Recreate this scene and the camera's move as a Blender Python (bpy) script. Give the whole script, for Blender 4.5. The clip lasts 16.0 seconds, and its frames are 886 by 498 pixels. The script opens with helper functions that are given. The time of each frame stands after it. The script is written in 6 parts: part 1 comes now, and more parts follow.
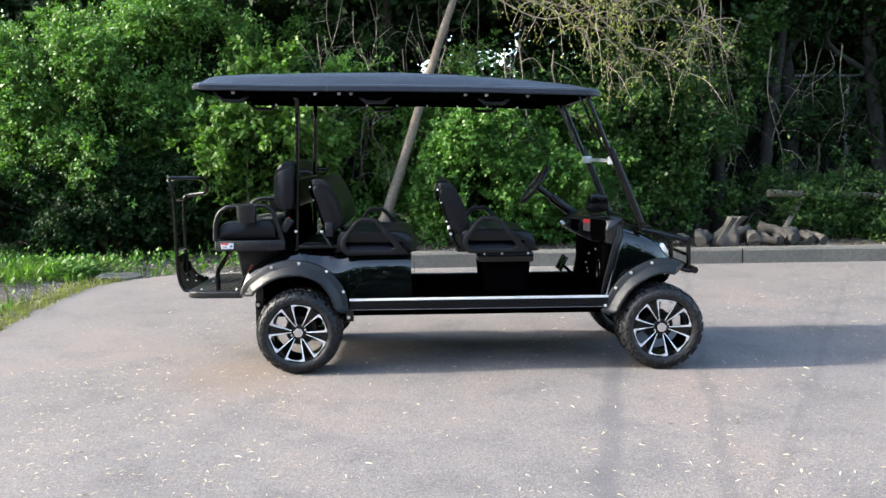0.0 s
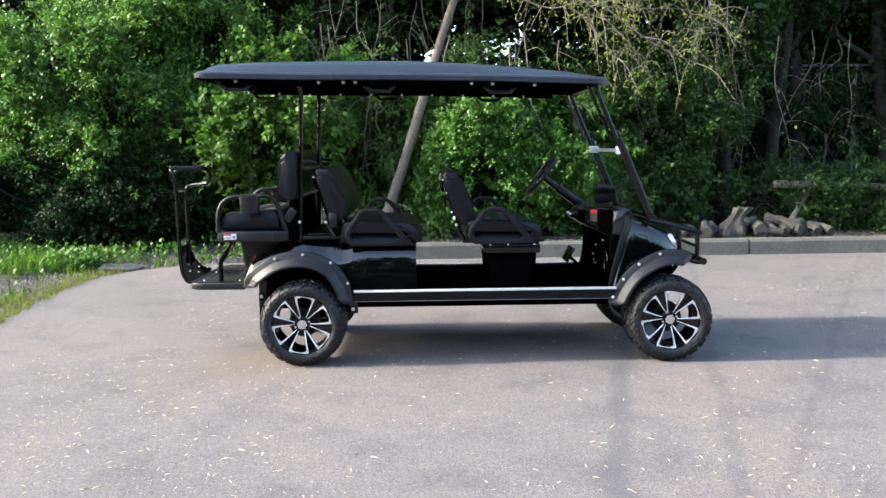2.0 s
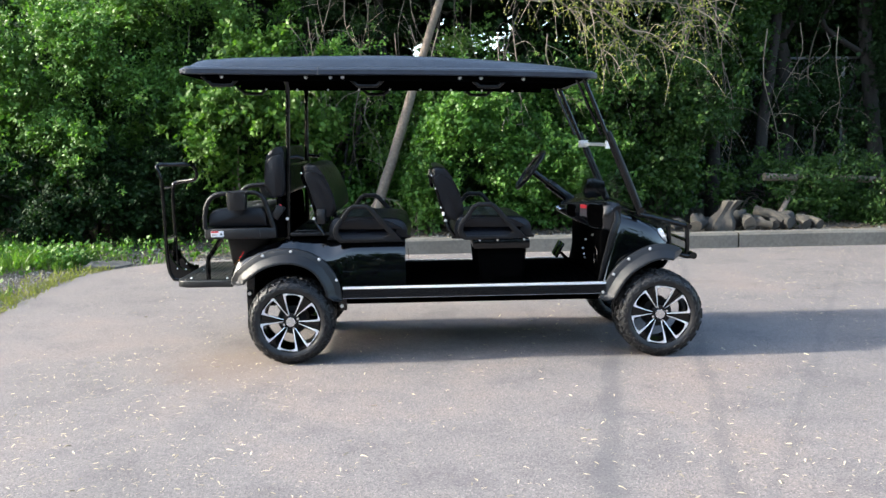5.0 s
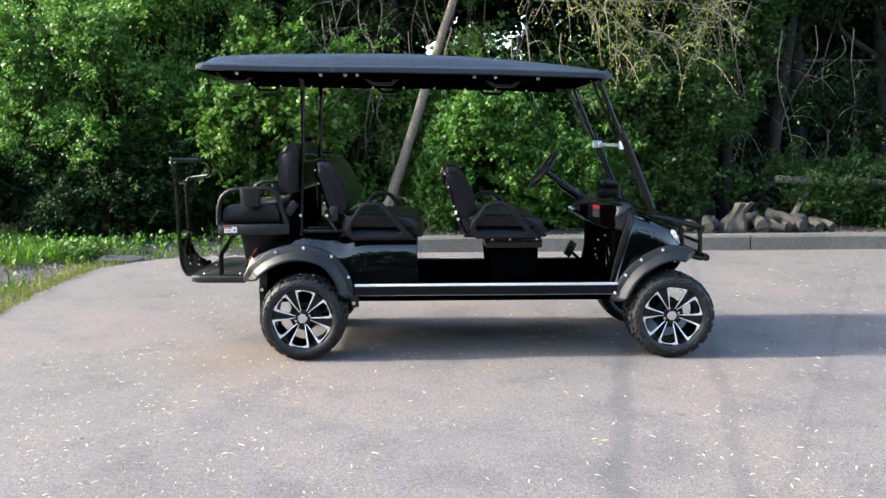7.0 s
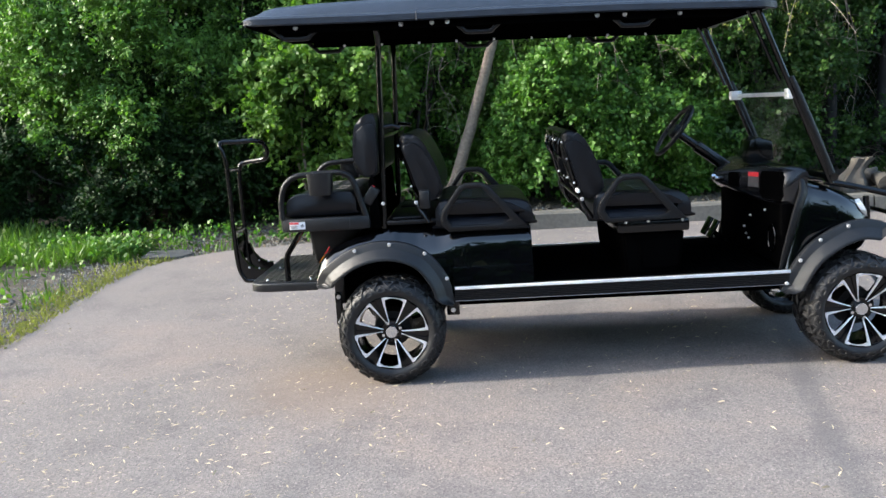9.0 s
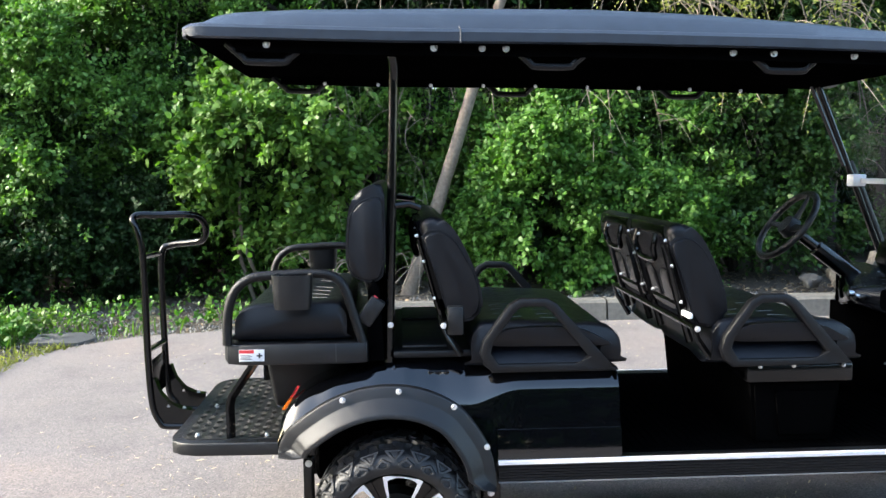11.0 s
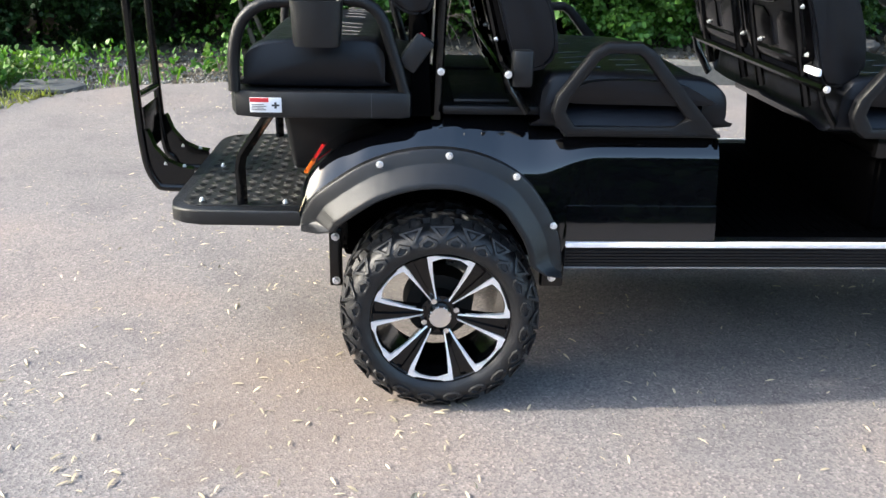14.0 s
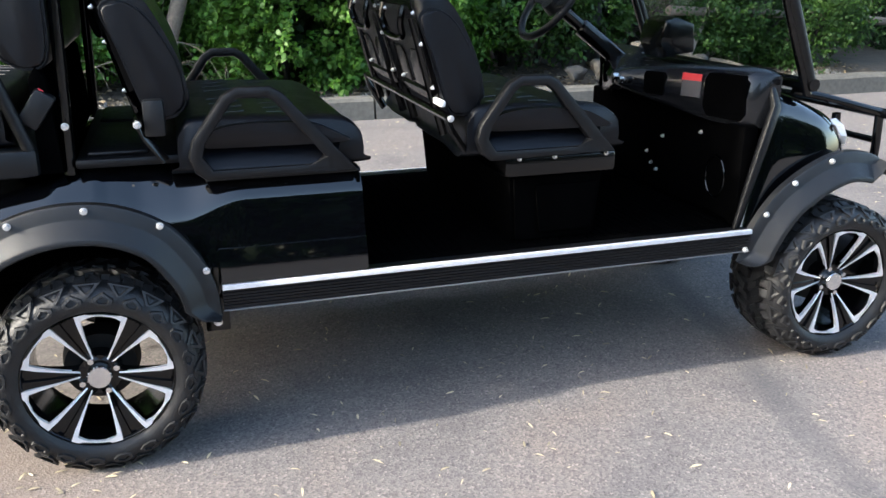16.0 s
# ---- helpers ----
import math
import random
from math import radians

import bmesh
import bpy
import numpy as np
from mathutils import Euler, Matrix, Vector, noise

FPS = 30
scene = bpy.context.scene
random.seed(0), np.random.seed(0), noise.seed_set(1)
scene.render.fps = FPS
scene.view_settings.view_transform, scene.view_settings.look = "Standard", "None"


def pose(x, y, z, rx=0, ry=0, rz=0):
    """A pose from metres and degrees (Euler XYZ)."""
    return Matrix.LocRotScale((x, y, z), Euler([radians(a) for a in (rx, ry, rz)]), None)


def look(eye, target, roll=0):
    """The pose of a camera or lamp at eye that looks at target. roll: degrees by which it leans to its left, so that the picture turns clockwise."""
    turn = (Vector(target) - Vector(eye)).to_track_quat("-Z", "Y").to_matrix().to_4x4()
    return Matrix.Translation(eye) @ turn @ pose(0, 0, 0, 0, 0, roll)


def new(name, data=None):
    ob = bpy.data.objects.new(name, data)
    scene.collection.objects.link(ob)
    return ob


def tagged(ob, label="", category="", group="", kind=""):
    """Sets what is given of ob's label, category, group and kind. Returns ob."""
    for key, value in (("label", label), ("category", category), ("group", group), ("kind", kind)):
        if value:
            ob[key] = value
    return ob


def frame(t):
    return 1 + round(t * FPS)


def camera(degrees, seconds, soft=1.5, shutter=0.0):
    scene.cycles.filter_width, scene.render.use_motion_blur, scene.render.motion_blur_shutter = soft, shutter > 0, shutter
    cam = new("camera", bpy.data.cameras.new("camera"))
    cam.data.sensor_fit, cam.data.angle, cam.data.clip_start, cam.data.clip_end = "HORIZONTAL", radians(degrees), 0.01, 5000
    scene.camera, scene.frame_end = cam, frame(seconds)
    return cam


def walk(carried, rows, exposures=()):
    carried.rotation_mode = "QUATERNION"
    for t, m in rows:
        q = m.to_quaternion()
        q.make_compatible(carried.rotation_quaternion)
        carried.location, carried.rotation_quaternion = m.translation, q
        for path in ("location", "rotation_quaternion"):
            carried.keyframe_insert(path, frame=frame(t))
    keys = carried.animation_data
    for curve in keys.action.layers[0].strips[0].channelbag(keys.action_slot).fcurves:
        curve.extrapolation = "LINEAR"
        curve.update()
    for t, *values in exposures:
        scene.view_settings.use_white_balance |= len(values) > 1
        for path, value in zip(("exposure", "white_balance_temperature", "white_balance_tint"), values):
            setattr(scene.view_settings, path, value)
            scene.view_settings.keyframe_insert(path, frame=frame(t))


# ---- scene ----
cam = camera(55.0, 16.0)
PATH = [
    (0, (0.876, -5.748, 1.491), (0.917, -3.761, 1.269), -0.7),
    (0.5, (0.877, -5.728, 1.489), (0.923, -3.741, 1.262), -0.9),
    (1, (0.877, -5.713, 1.49), (0.94, -3.728, 1.253), -1.1),
    (1.5, (0.866, -5.693, 1.486), (0.934, -3.707, 1.26), -1.1),
    (2, (0.86, -5.676, 1.48), (0.894, -3.691, 1.238), -0.7),
    (2.5, (0.862, -5.651, 1.484), (0.9, -3.666, 1.243), -0.5),
    (3, (0.866, -5.645, 1.481), (0.916, -3.662, 1.225), -0.6),
    (3.5, (0.867, -5.645, 1.483), (0.923, -3.663, 1.227), -0.7),
    (4, (0.868, -5.639, 1.48), (0.921, -3.656, 1.223), -1.1),
    (6.3, (0.865, -5.655, 1.499), (0.924, -3.671, 1.252), -0.7),
    (6.5, (0.848, -5.667, 1.49), (0.896, -3.683, 1.247), -0.6),
    (7, (0.847, -5.646, 1.491), (0.882, -3.663, 1.231), -0.3),
    (7.5, (0.811, -5.579, 1.465), (0.786, -3.602, 1.16), -1.5),
    (8, (0.742, -5.283, 1.443), (0.597, -3.318, 1.101), -0.7),
    (8.5, (0.605, -4.893, 1.468), (0.427, -2.92, 1.199), -1.6),
    (9, (0.462, -4.464, 1.465), (0.391, -2.492, 1.138), -3.4),
    (9.5, (0.363, -4.031, 1.465), (0.178, -2.054, 1.225), -2.0),
    (10, (0.234, -3.607, 1.455), (0.205, -1.619, 1.237), -1.2),
    (10.2, (0.184, -3.435, 1.469), (0.24, -1.446, 1.268), -2.3),
    (12.3, (-0.138, -2.234, 1.519), (-0.008, -0.247, 1.336), 1.1),
    (12.5, (-0.142, -2.223, 1.504), (-0.02, -0.242, 1.265), 1.2),
    (13, (-0.14, -2.22, 1.455), (-0.026, -0.262, 1.062), 1.4),
    (13.5, (-0.135, -2.218, 1.405), (-0.028, -0.306, 0.832), 2.1),
    (14, (-0.125, -2.232, 1.361), (-0.017, -0.371, 0.637), 1.3),
    (14.5, (-0.1, -2.258, 1.342), (0.089, -0.408, 0.606), 0.9),
    (15, (-0.044, -2.297, 1.349), (0.313, -0.448, 0.674), 0.4),
    (15.5, (0.009, -2.327, 1.374), (0.588, -0.527, 0.721), 0.1),
    (16, (0.254, -2.346, 1.383), (0.837, -0.542, 0.747), 0.0),
]
EXPOSURES = [(0.0, 2.45, 6550, 6), (7.5, 2.44, 6550, 6), (9.0, 2.29, 6550, 6), (10.2, 2.44, 6550, 6), (12.3, 3.1, 6550, 6), (13.0, 3.0, 6550, 6), (13.5, 2.9, 6550, 6), (14.0, 2.57, 6550, 6), (16.0, 2.47, 6550, 6)]
walk(cam, [(t, look(eye, target, roll)) for t, eye, target, roll in PATH], EXPOSURES)

# ---- light ----
SUN_EL, SUN_FROM = 27.0, 181.5      # height, and the bearing it shines from (degrees from +x)
world = bpy.data.worlds.new("sky")
scene.world = world
world.use_nodes = True
wn = world.node_tree
sky = wn.nodes.new("ShaderNodeTexSky")
sky.sky_type, sky.sun_disc = "NISHITA", False
sky.sun_elevation, sky.sun_rotation = radians(SUN_EL), radians(90 - SUN_FROM)
sky.air_density, sky.dust_density = 1.0, 2.0
wn.links.new(sky.outputs[0], wn.nodes["Background"].inputs[0])
wn.nodes["Background"].inputs[1].default_value = 0.15
sun = new("sun", bpy.data.lights.new("sun", "SUN"))
sun.data.energy, sun.data.angle, sun.data.color = 2.0, radians(2.0), (1.0, 0.94, 0.86)
se, sa = radians(SUN_EL), radians(SUN_FROM)
sun.matrix_world = look((8 * math.cos(se) * math.cos(sa), 8 * math.cos(se) * math.sin(sa), 8 * math.sin(se)), (0, 0, 0))


# ---- materials ----
def material(name, colour, rough=0.5, metal=0.0, var=0.0, scale=30.0, bump=0.0, bump_scale=200.0, island=0.0, coat=0.0, big=0.0, spec=0.5, per_object=0.0):
    """A surface with variation at two scales, and fine relief."""
    m = bpy.data.materials.new(name)
    m.use_nodes = True
    n, l = m.node_tree.nodes, m.node_tree.links
    b = n["Principled BSDF"]
    b.inputs["Roughness"].default_value, b.inputs["Metallic"].default_value = rough, metal
    b.inputs["Coat Weight"].default_value, b.inputs["Coat Roughness"].default_value = coat, 0.03
    b.inputs["Specular IOR Level"].default_value = spec
    geo = n.new("ShaderNodeTexCoord")
    out = None
    base = n.new("ShaderNodeRGB")
    base.outputs[0].default_value = (*colour, 1)
    out = base.outputs[0]

    def scaled(fac, amount, src):
        mp = n.new("ShaderNodeMapRange")
        mp.inputs[1].default_value, mp.inputs[2].default_value = 0.25, 0.75
        mp.inputs[3].default_value, mp.inputs[4].default_value = 1 - amount, 1 + amount
        l.new(fac, mp.inputs[0])
        mx = n.new("ShaderNodeVectorMath")
        mx.operation = "SCALE"
        l.new(src, mx.inputs[0])
        l.new(mp.outputs[0], mx.inputs["Scale"])
        return mx.outputs[0]

    if var:
        t = n.new("ShaderNodeTexNoise")
        t.inputs["Scale"].default_value, t.inputs["Detail"].default_value = scale, 6
        l.new(geo.outputs["Object"], t.inputs["Vector"])
        out = scaled(t.outputs[0], var, out)
        r = n.new("ShaderNodeMapRange")
        r.inputs[3].default_value, r.inputs[4].default_value = max(rough - 0.1, 0.02), min(rough + 0.1, 1)
        l.new(t.outputs[0], r.inputs[0])
        l.new(r.outputs[0], b.inputs["Roughness"])
    if big:
        t = n.new("ShaderNodeTexNoise")
        t.inputs["Scale"].default_value, t.inputs["Detail"].default_value = scale / 18, 4
        l.new(geo.outputs["Object"], t.inputs["Vector"])
        out = scaled(t.outputs[0], big, out)
    if island:
        g = n.new("ShaderNodeNewGeometry")
        out = scaled(g.outputs["Random Per Island"], island, out)
    if per_object:
        g = n.new("ShaderNodeObjectInfo")
        out = scaled(g.outputs["Random"], per_object, out)
    l.new(out, b.inputs["Base Color"])
    if bump:
        t = n.new("ShaderNodeTexNoise")
        t.inputs["Scale"].default_value, t.inputs["Detail"].default_value = bump_scale, 4
        l.new(geo.outputs["Object"], t.inputs["Vector"])
        bp = n.new("ShaderNodeBump")
        bp.inputs["Strength"].default_value, bp.inputs["Distance"].default_value = bump, 0.004
        l.new(t.outputs[0], bp.inputs["Height"])
        l.new(bp.outputs[0], b.inputs["Normal"])
    return m


def leaf_material(name, low, high, rough=0.45, through_light=0.35):
    """Leaves from the one colour to the other, each its own, with light coming through."""
    m = bpy.data.materials.new(name)
    m.use_nodes = True
    n, l = m.node_tree.nodes, m.node_tree.links
    b, o = n["Principled BSDF"], n["Material Output"]
    g = n.new("ShaderNodeNewGeometry")
    ramp = n.new("ShaderNodeValToRGB")
    ramp.color_ramp.elements[0].color, ramp.color_ramp.elements[1].color = (*low, 1), (*high, 1)
    tc = n.new("ShaderNodeTexCoord")
    t = n.new("ShaderNodeTexNoise")
    t.inputs["Scale"].default_value = 1.6
    l.new(tc.outputs["Object"], t.inputs["Vector"])
    ad = n.new("ShaderNodeMath")
    ad.operation = "MULTIPLY_ADD"
    ad.inputs[1].default_value = 0.55
    l.new(g.outputs["Random Per Island"], ad.inputs[0])
    mp = n.new("ShaderNodeMapRange")
    mp.inputs[1].default_value, mp.inputs[2].default_value, mp.inputs[3].default_value, mp.inputs[4].default_value = 0.3, 0.7, 0, 0.45
    l.new(t.outputs[0], mp.inputs[0])
    l.new(mp.outputs[0], ad.inputs[2])
    l.new(ad.outputs[0], ramp.inputs[0])
    l.new(ramp.outputs[0], b.inputs["Base Color"])
    b.inputs["Roughness"].default_value, b.inputs["Specular IOR Level"].default_value = rough, 0.3
    tr = n.new("ShaderNodeBsdfTranslucent")
    br = n.new("ShaderNodeVectorMath")
    br.operation = "MULTIPLY"
    br.inputs[1].default_value = (1.25, 1.6, 0.55)
    l.new(ramp.outputs[0], br.inputs[0])
    l.new(br.outputs[0], tr.inputs[0])
    mix = n.new("ShaderNodeMixShader")
    mix.inputs[0].default_value = through_light
    l.new(b.outputs[0], mix.inputs[1])
    l.new(tr.outputs[0], mix.inputs[2])
    l.new(mix.outputs[0], o.inputs[0])
    return m


paint = material("black_paint", (0.0015, 0.0017, 0.0024), 0.06, coat=1.0, spec=0.1)
paint.node_tree.nodes["Principled BSDF"].inputs["Coat IOR"].default_value = 1.6
plastic = material("black_plastic", (0.0028, 0.0030, 0.0040), 0.40, spec=0.30, var=0.25, scale=40, bump=0.25, bump_scale=900)
flare_grey = material("flare_plastic", (0.0058, 0.0063, 0.0076), 0.38, spec=0.40, var=0.25, scale=25, bump=0.3, bump_scale=700)
roof_plastic = material("roof_plastic", (0.022, 0.030, 0.044), 0.32, var=0.2, scale=15, bump=0.3, bump_scale=500)
vinyl = material("black_vinyl", (0.0022, 0.0027, 0.0046), 0.34, spec=0.30, var=0.3, scale=20, bump=0.35, bump_scale=420)
stitch_grey = material("stitch_grey", (0.06, 0.06, 0.066), 0.6, var=0.2)
steel_black = material("black_steel", (0.0012, 0.0012, 0.0014), 0.2, spec=0.35, coat=0.15, var=0.2, scale=30)
# black underparts, set near zero and without gloss to hold the recesses' shade
dark_matt = material("recess_black", (0.0012, 0.0012, 0.0013), 0.8, spec=0.0, var=0.3, scale=12, bump=0.2)
rubber = material("tyre_rubber", (0.011, 0.011, 0.012), 0.50, spec=0.42, var=0.35, scale=30, bump=0.4, bump_scale=160)
silver = material("machined_aluminium", (0.86, 0.86, 0.88), 0.38, 0.55, var=0.08, scale=60)
chrome = material("chrome", (0.75, 0.75, 0.76), 0.14, 1.0, var=0.05)
zinc = material("zinc_bolt", (0.78, 0.78, 0.78), 0.3, 0.7, var=0.15)
strip_alu = material("sill_aluminium", (0.80, 0.81, 0.84), 0.4, 0.4, var=0.1, scale=40)
strip_dark = material("sill_edge", (0.16, 0.16, 0.17), 0.45, 0.4, var=0.1, scale=40)
gloss_black = material("rim_black", (0.0015, 0.0015, 0.002), 0.15, coat=0.3, spec=0.25, var=0.2)
white_label = material("white_label", (0.72, 0.72, 0.74), 0.4, var=0.06)
label_grey = material("grey_label", (0.055, 0.055, 0.058), 0.45, var=0.1)
red_label = material("red_label", (0.55, 0.03, 0.04), 0.4, var=0.06)
ink = material("printing_ink", (0.03, 0.03, 0.035), 0.5, var=0.1)
red_lens = material("red_lens", (0.5, 0.01, 0.015), 0.1, coat=1, var=0.05)
amber_lens = material("amber_lens", (0.75, 0.16, 0.01), 0.1, coat=1, var=0.05)
white_plastic = material("white_plastic", (0.75, 0.75, 0.75), 0.35, var=0.06)
brass_brake = material("brake_disc", (0.012, 0.011, 0.010), 0.6, 0.3, var=0.2)
kerb_mat = material("kerb_concrete", (0.102, 0.096, 0.084), 0.9, var=0.25, scale=25, bump=0.6, bump_scale=90, big=0.22)
bark = material("bark", (0.175, 0.14, 0.108), 0.9, var=0.35, scale=30, bump=1.0, bump_scale=60, big=0.2)
# darker copy of the bark for trunks and stems in the wood's shade
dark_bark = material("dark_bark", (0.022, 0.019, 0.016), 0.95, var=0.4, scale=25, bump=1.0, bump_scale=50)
twig_mat = material("dry_twig", (0.21, 0.175, 0.135), 0.9, var=0.3, scale=20, island=0.35)
stone_mat = material("field_stone", (0.048, 0.046, 0.042), 0.9, var=0.35, scale=14, bump=0.7, bump_scale=60, per_object=0.25)
log_mat = material("cut_log", (0.050, 0.045, 0.038), 0.9, var=0.35, scale=18, bump=0.8, bump_scale=50, per_object=0.25)
gravel_mat = material("gravel", (0.17, 0.16, 0.145), 0.95, var=0.2, island=0.45)
litter_mat = material("fallen_leaf", (0.37, 0.315, 0.205), 0.8, var=0.2, island=0.4)
slab_mat = material("slab_stone", (0.075, 0.074, 0.070), 0.9, var=0.3, scale=14, bump=0.7, bump_scale=60)
brown_leaf = material("dry_leaf_litter", (0.15, 0.115, 0.07), 0.85, var=0.2, island=0.5)
green_leaf = leaf_material("shrub_leaf", (0.0239, 0.0753, 0.0106), (0.103, 0.218, 0.0332), 0.50, 0.28)
# near-black leaf green, with the shade inside wood and shrubs painted in
shade_leaf = leaf_material("shade_leaf", (0.00349, 0.0138, 0.00209), (0.0181, 0.0533, 0.00767), 0.65, 0.2)
# shrub leaf darkened so the shade on the right-hand shrubs is in the colour
half_shade_leaf = leaf_material("shaded_leaf", (0.0115, 0.0361, 0.00523), (0.0445, 0.0968, 0.0156), 0.5, 0.26)
# shrub leaf lightened, standing in for sun on the tall left shrubs
sunlit_leaf = leaf_material("sunlit_leaf", (0.0339, 0.0856, 0.0155), (0.151, 0.281, 0.0576), 0.48, 0.28)
pale_leaf = leaf_material("vine_leaf", (0.0337, 0.0849, 0.0133), (0.14, 0.248, 0.0435), 0.5, 0.32)
yellow_leaf = leaf_material("catkin_leaf", (0.12, 0.145, 0.03), (0.26, 0.27, 0.07))
grass_mat = leaf_material("grass_blade", (0.035, 0.075, 0.012), (0.125, 0.215, 0.036), 0.5)
dry_grass = leaf_material("dry_grass", (0.10, 0.11, 0.03), (0.22, 0.21, 0.07), 0.7)


def glass_material():
    m = bpy.data.materials.new("clear_acrylic")
    m.use_nodes = True
    n, l = m.node_tree.nodes, m.node_tree.links
    tr, gl, mx = (n.new(k) for k in ("ShaderNodeBsdfTransparent", "ShaderNodeBsdfGlossy", "ShaderNodeMixShader"))
    tr.inputs[0].default_value, gl.inputs["Roughness"].default_value = (0.93, 0.95, 0.95, 1), 0.03
    mx.inputs[0].default_value = 0.035
    l.new(tr.outputs[0], mx.inputs[1])
    l.new(gl.outputs[0], mx.inputs[2])
    l.new(mx.outputs[0], n["Material Output"].inputs[0])
    return m


glass = glass_material()


def asphalt_material():
    m = bpy.data.materials.new("asphalt")
    m.use_nodes = True
    n, l = m.node_tree.nodes, m.node_tree.links
    b = n["Principled BSDF"]
    b.inputs["Roughness"].default_value = 0.88
    tc = n.new("ShaderNodeTexCoord")

    def noise_tex(scale, detail=5, vec=None, rough=0.6):
        t = n.new("ShaderNodeTexNoise")
        t.inputs["Scale"].default_value, t.inputs["Detail"].default_value, t.inputs["Roughness"].default_value = scale, detail, rough
        l.new(vec or tc.outputs["Object"], t.inputs["Vector"])
        return t.outputs[0]

    def ramp(fac, stops):
        r = n.new("ShaderNodeValToRGB")
        e = r.color_ramp.elements
        while len(e) < len(stops):
            e.new(0.5)
        for k, (p, c) in enumerate(stops):
            e[k].position, e[k].color = p, (*c, 1)
        l.new(fac, r.inputs[0])
        return r.outputs[0]

    def mixed(kind, fac, a, c):
        x = n.new("ShaderNodeMix")
        x.data_type, x.blend_type = "RGBA", kind
        if isinstance(fac, float):
            x.inputs[0].default_value = fac
        else:
            l.new(fac, x.inputs[0])
        l.new(a, x.inputs[6])
        l.new(c, x.inputs[7])
        return x.outputs[2]

    patch = ramp(noise_tex(0.55, 4), [(0.3, (0.123, 0.113, 0.110)), (0.52, (0.144, 0.131, 0.127)), (0.72, (0.172, 0.144, 0.131))])
    vor = n.new("ShaderNodeTexVoronoi")
    vor.inputs["Scale"].default_value = 150
    l.new(tc.outputs["Object"], vor.inputs["Vector"])
    stones = ramp(vor.outputs["Color"], [(0.0, (0.45, 0.45, 0.46)), (0.45, (0.95, 0.95, 0.95)), (0.8, (1.25, 1.22, 1.2)), (1.0, (2.1, 2.0, 1.9))])
    grain = mixed("MULTIPLY", 0.9, patch, stones)
    fine = ramp(noise_tex(380, 2), [(0.3, (0.7, 0.7, 0.7)), (0.7, (1.3, 1.3, 1.3))])
    grain = mixed("MULTIPLY", 0.6, grain, fine)
    stain = ramp(noise_tex(2.3, 6), [(0.35, (0.78, 0.78, 0.8)), (0.5, (1, 1, 1)), (0.7, (1.06, 1.03, 1.0))])
    grain = mixed("MULTIPLY", 0.8, grain, stain)
    # two faded tar seals that run slantwise over the yard
    sep = n.new("ShaderNodeSeparateXYZ")
    l.new(tc.outputs["Object"], sep.inputs[0])

    def calc(op, a, b_, c_=None):
        q = n.new("ShaderNodeMath")
        q.operation = op
        for k, v in enumerate((a, b_, c_)):
            if v is None:
                continue
            if isinstance(v, (int, float)):
                q.inputs[k].default_value = v
            else:
                l.new(v, q.inputs[k])
        return q.outputs[0]

    wander = calc("MULTIPLY_ADD", noise_tex(1.3, 5), 0.22, -0.11)
    for x0, slope, width, fade in ((2.19, 0.24, 0.085, 0.50), (2.80, 0.277, 0.06, 0.35), (3.6, 0.55, 0.05, 0.25)):
        off = calc("ABSOLUTE", calc("ADD", calc("SUBTRACT", sep.outputs[0], calc("MULTIPLY_ADD", sep.outputs[1], slope, x0)), wander), 0)
        band = n.new("ShaderNodeMapRange")
        band.interpolation_type = "SMOOTHSTEP"
        band.inputs[1].default_value, band.inputs[2].default_value = width * 0.3, width * 1.1
        band.inputs[3].default_value, band.inputs[4].default_value = fade, 0.0
        l.new(off, band.inputs[0])
        worn = calc("MULTIPLY", band.outputs[0], calc("MULTIPLY_ADD", noise_tex(5, 4), 1.2, 0.2))
        tar = n.new("ShaderNodeRGB")
        tar.outputs[0].default_value = (0.055, 0.057, 0.062, 1)
        grain = mixed("MIX", worn, grain, tar.outputs[0])
    # a tan dusty stain beside the rear wheel
    dist = n.new("ShaderNodeVectorMath")
    dist.operation = "DISTANCE"
    l.new(tc.outputs["Object"], dist.inputs[0])
    dist.inputs[1].default_value = (-0.40, -0.02, 0.0)
    ragged = calc("ADD", dist.outputs["Value"], calc("MULTIPLY_ADD", noise_tex(4.5, 5), 0.7, -0.35))
    dust = n.new("ShaderNodeMapRange")
    dust.interpolation_type = "SMOOTHSTEP"
    dust.inputs[1].default_value, dust.inputs[2].default_value = 0.1, 0.75
    dust.inputs[3].default_value, dust.inputs[4].default_value = 0.42, 0.0
    l.new(ragged, dust.inputs[0])
    tan = n.new("ShaderNodeRGB")
    tan.outputs[0].default_value = (0.175, 0.122, 0.086, 1)
    grain = mixed("MIX", dust.outputs[0], grain, tan.outputs[0])
    l.new(grain, b.inputs["Base Color"])
    bp = n.new("ShaderNodeBump")
    bp.inputs["Strength"].default_value, bp.inputs["Distance"].default_value = 0.35, 0.003
    l.new(vor.outputs["Distance"], bp.inputs["Height"])
    l.new(bp.outputs[0], b.inputs["Normal"])
    return m


asphalt = asphalt_material()
soil = material("soil", (0.075, 0.06, 0.045), 0.95, var=0.4, scale=9, bump=0.9, bump_scale=40, big=0.3)


# ---- mesh helpers ----
def mesh_from(name, bm, mat, smooth=True, sharp=38):
    bmesh.ops.recalc_face_normals(bm, faces=bm.faces)
    me = bpy.data.meshes.new(name)
    bm.to_mesh(me)
    bm.free()
    me.materials.append(mat)
    if smooth:
        me.polygons.foreach_set("use_smooth", [True] * len(me.polygons))
        me.set_sharp_from_angle(angle=radians(sharp))
    return me


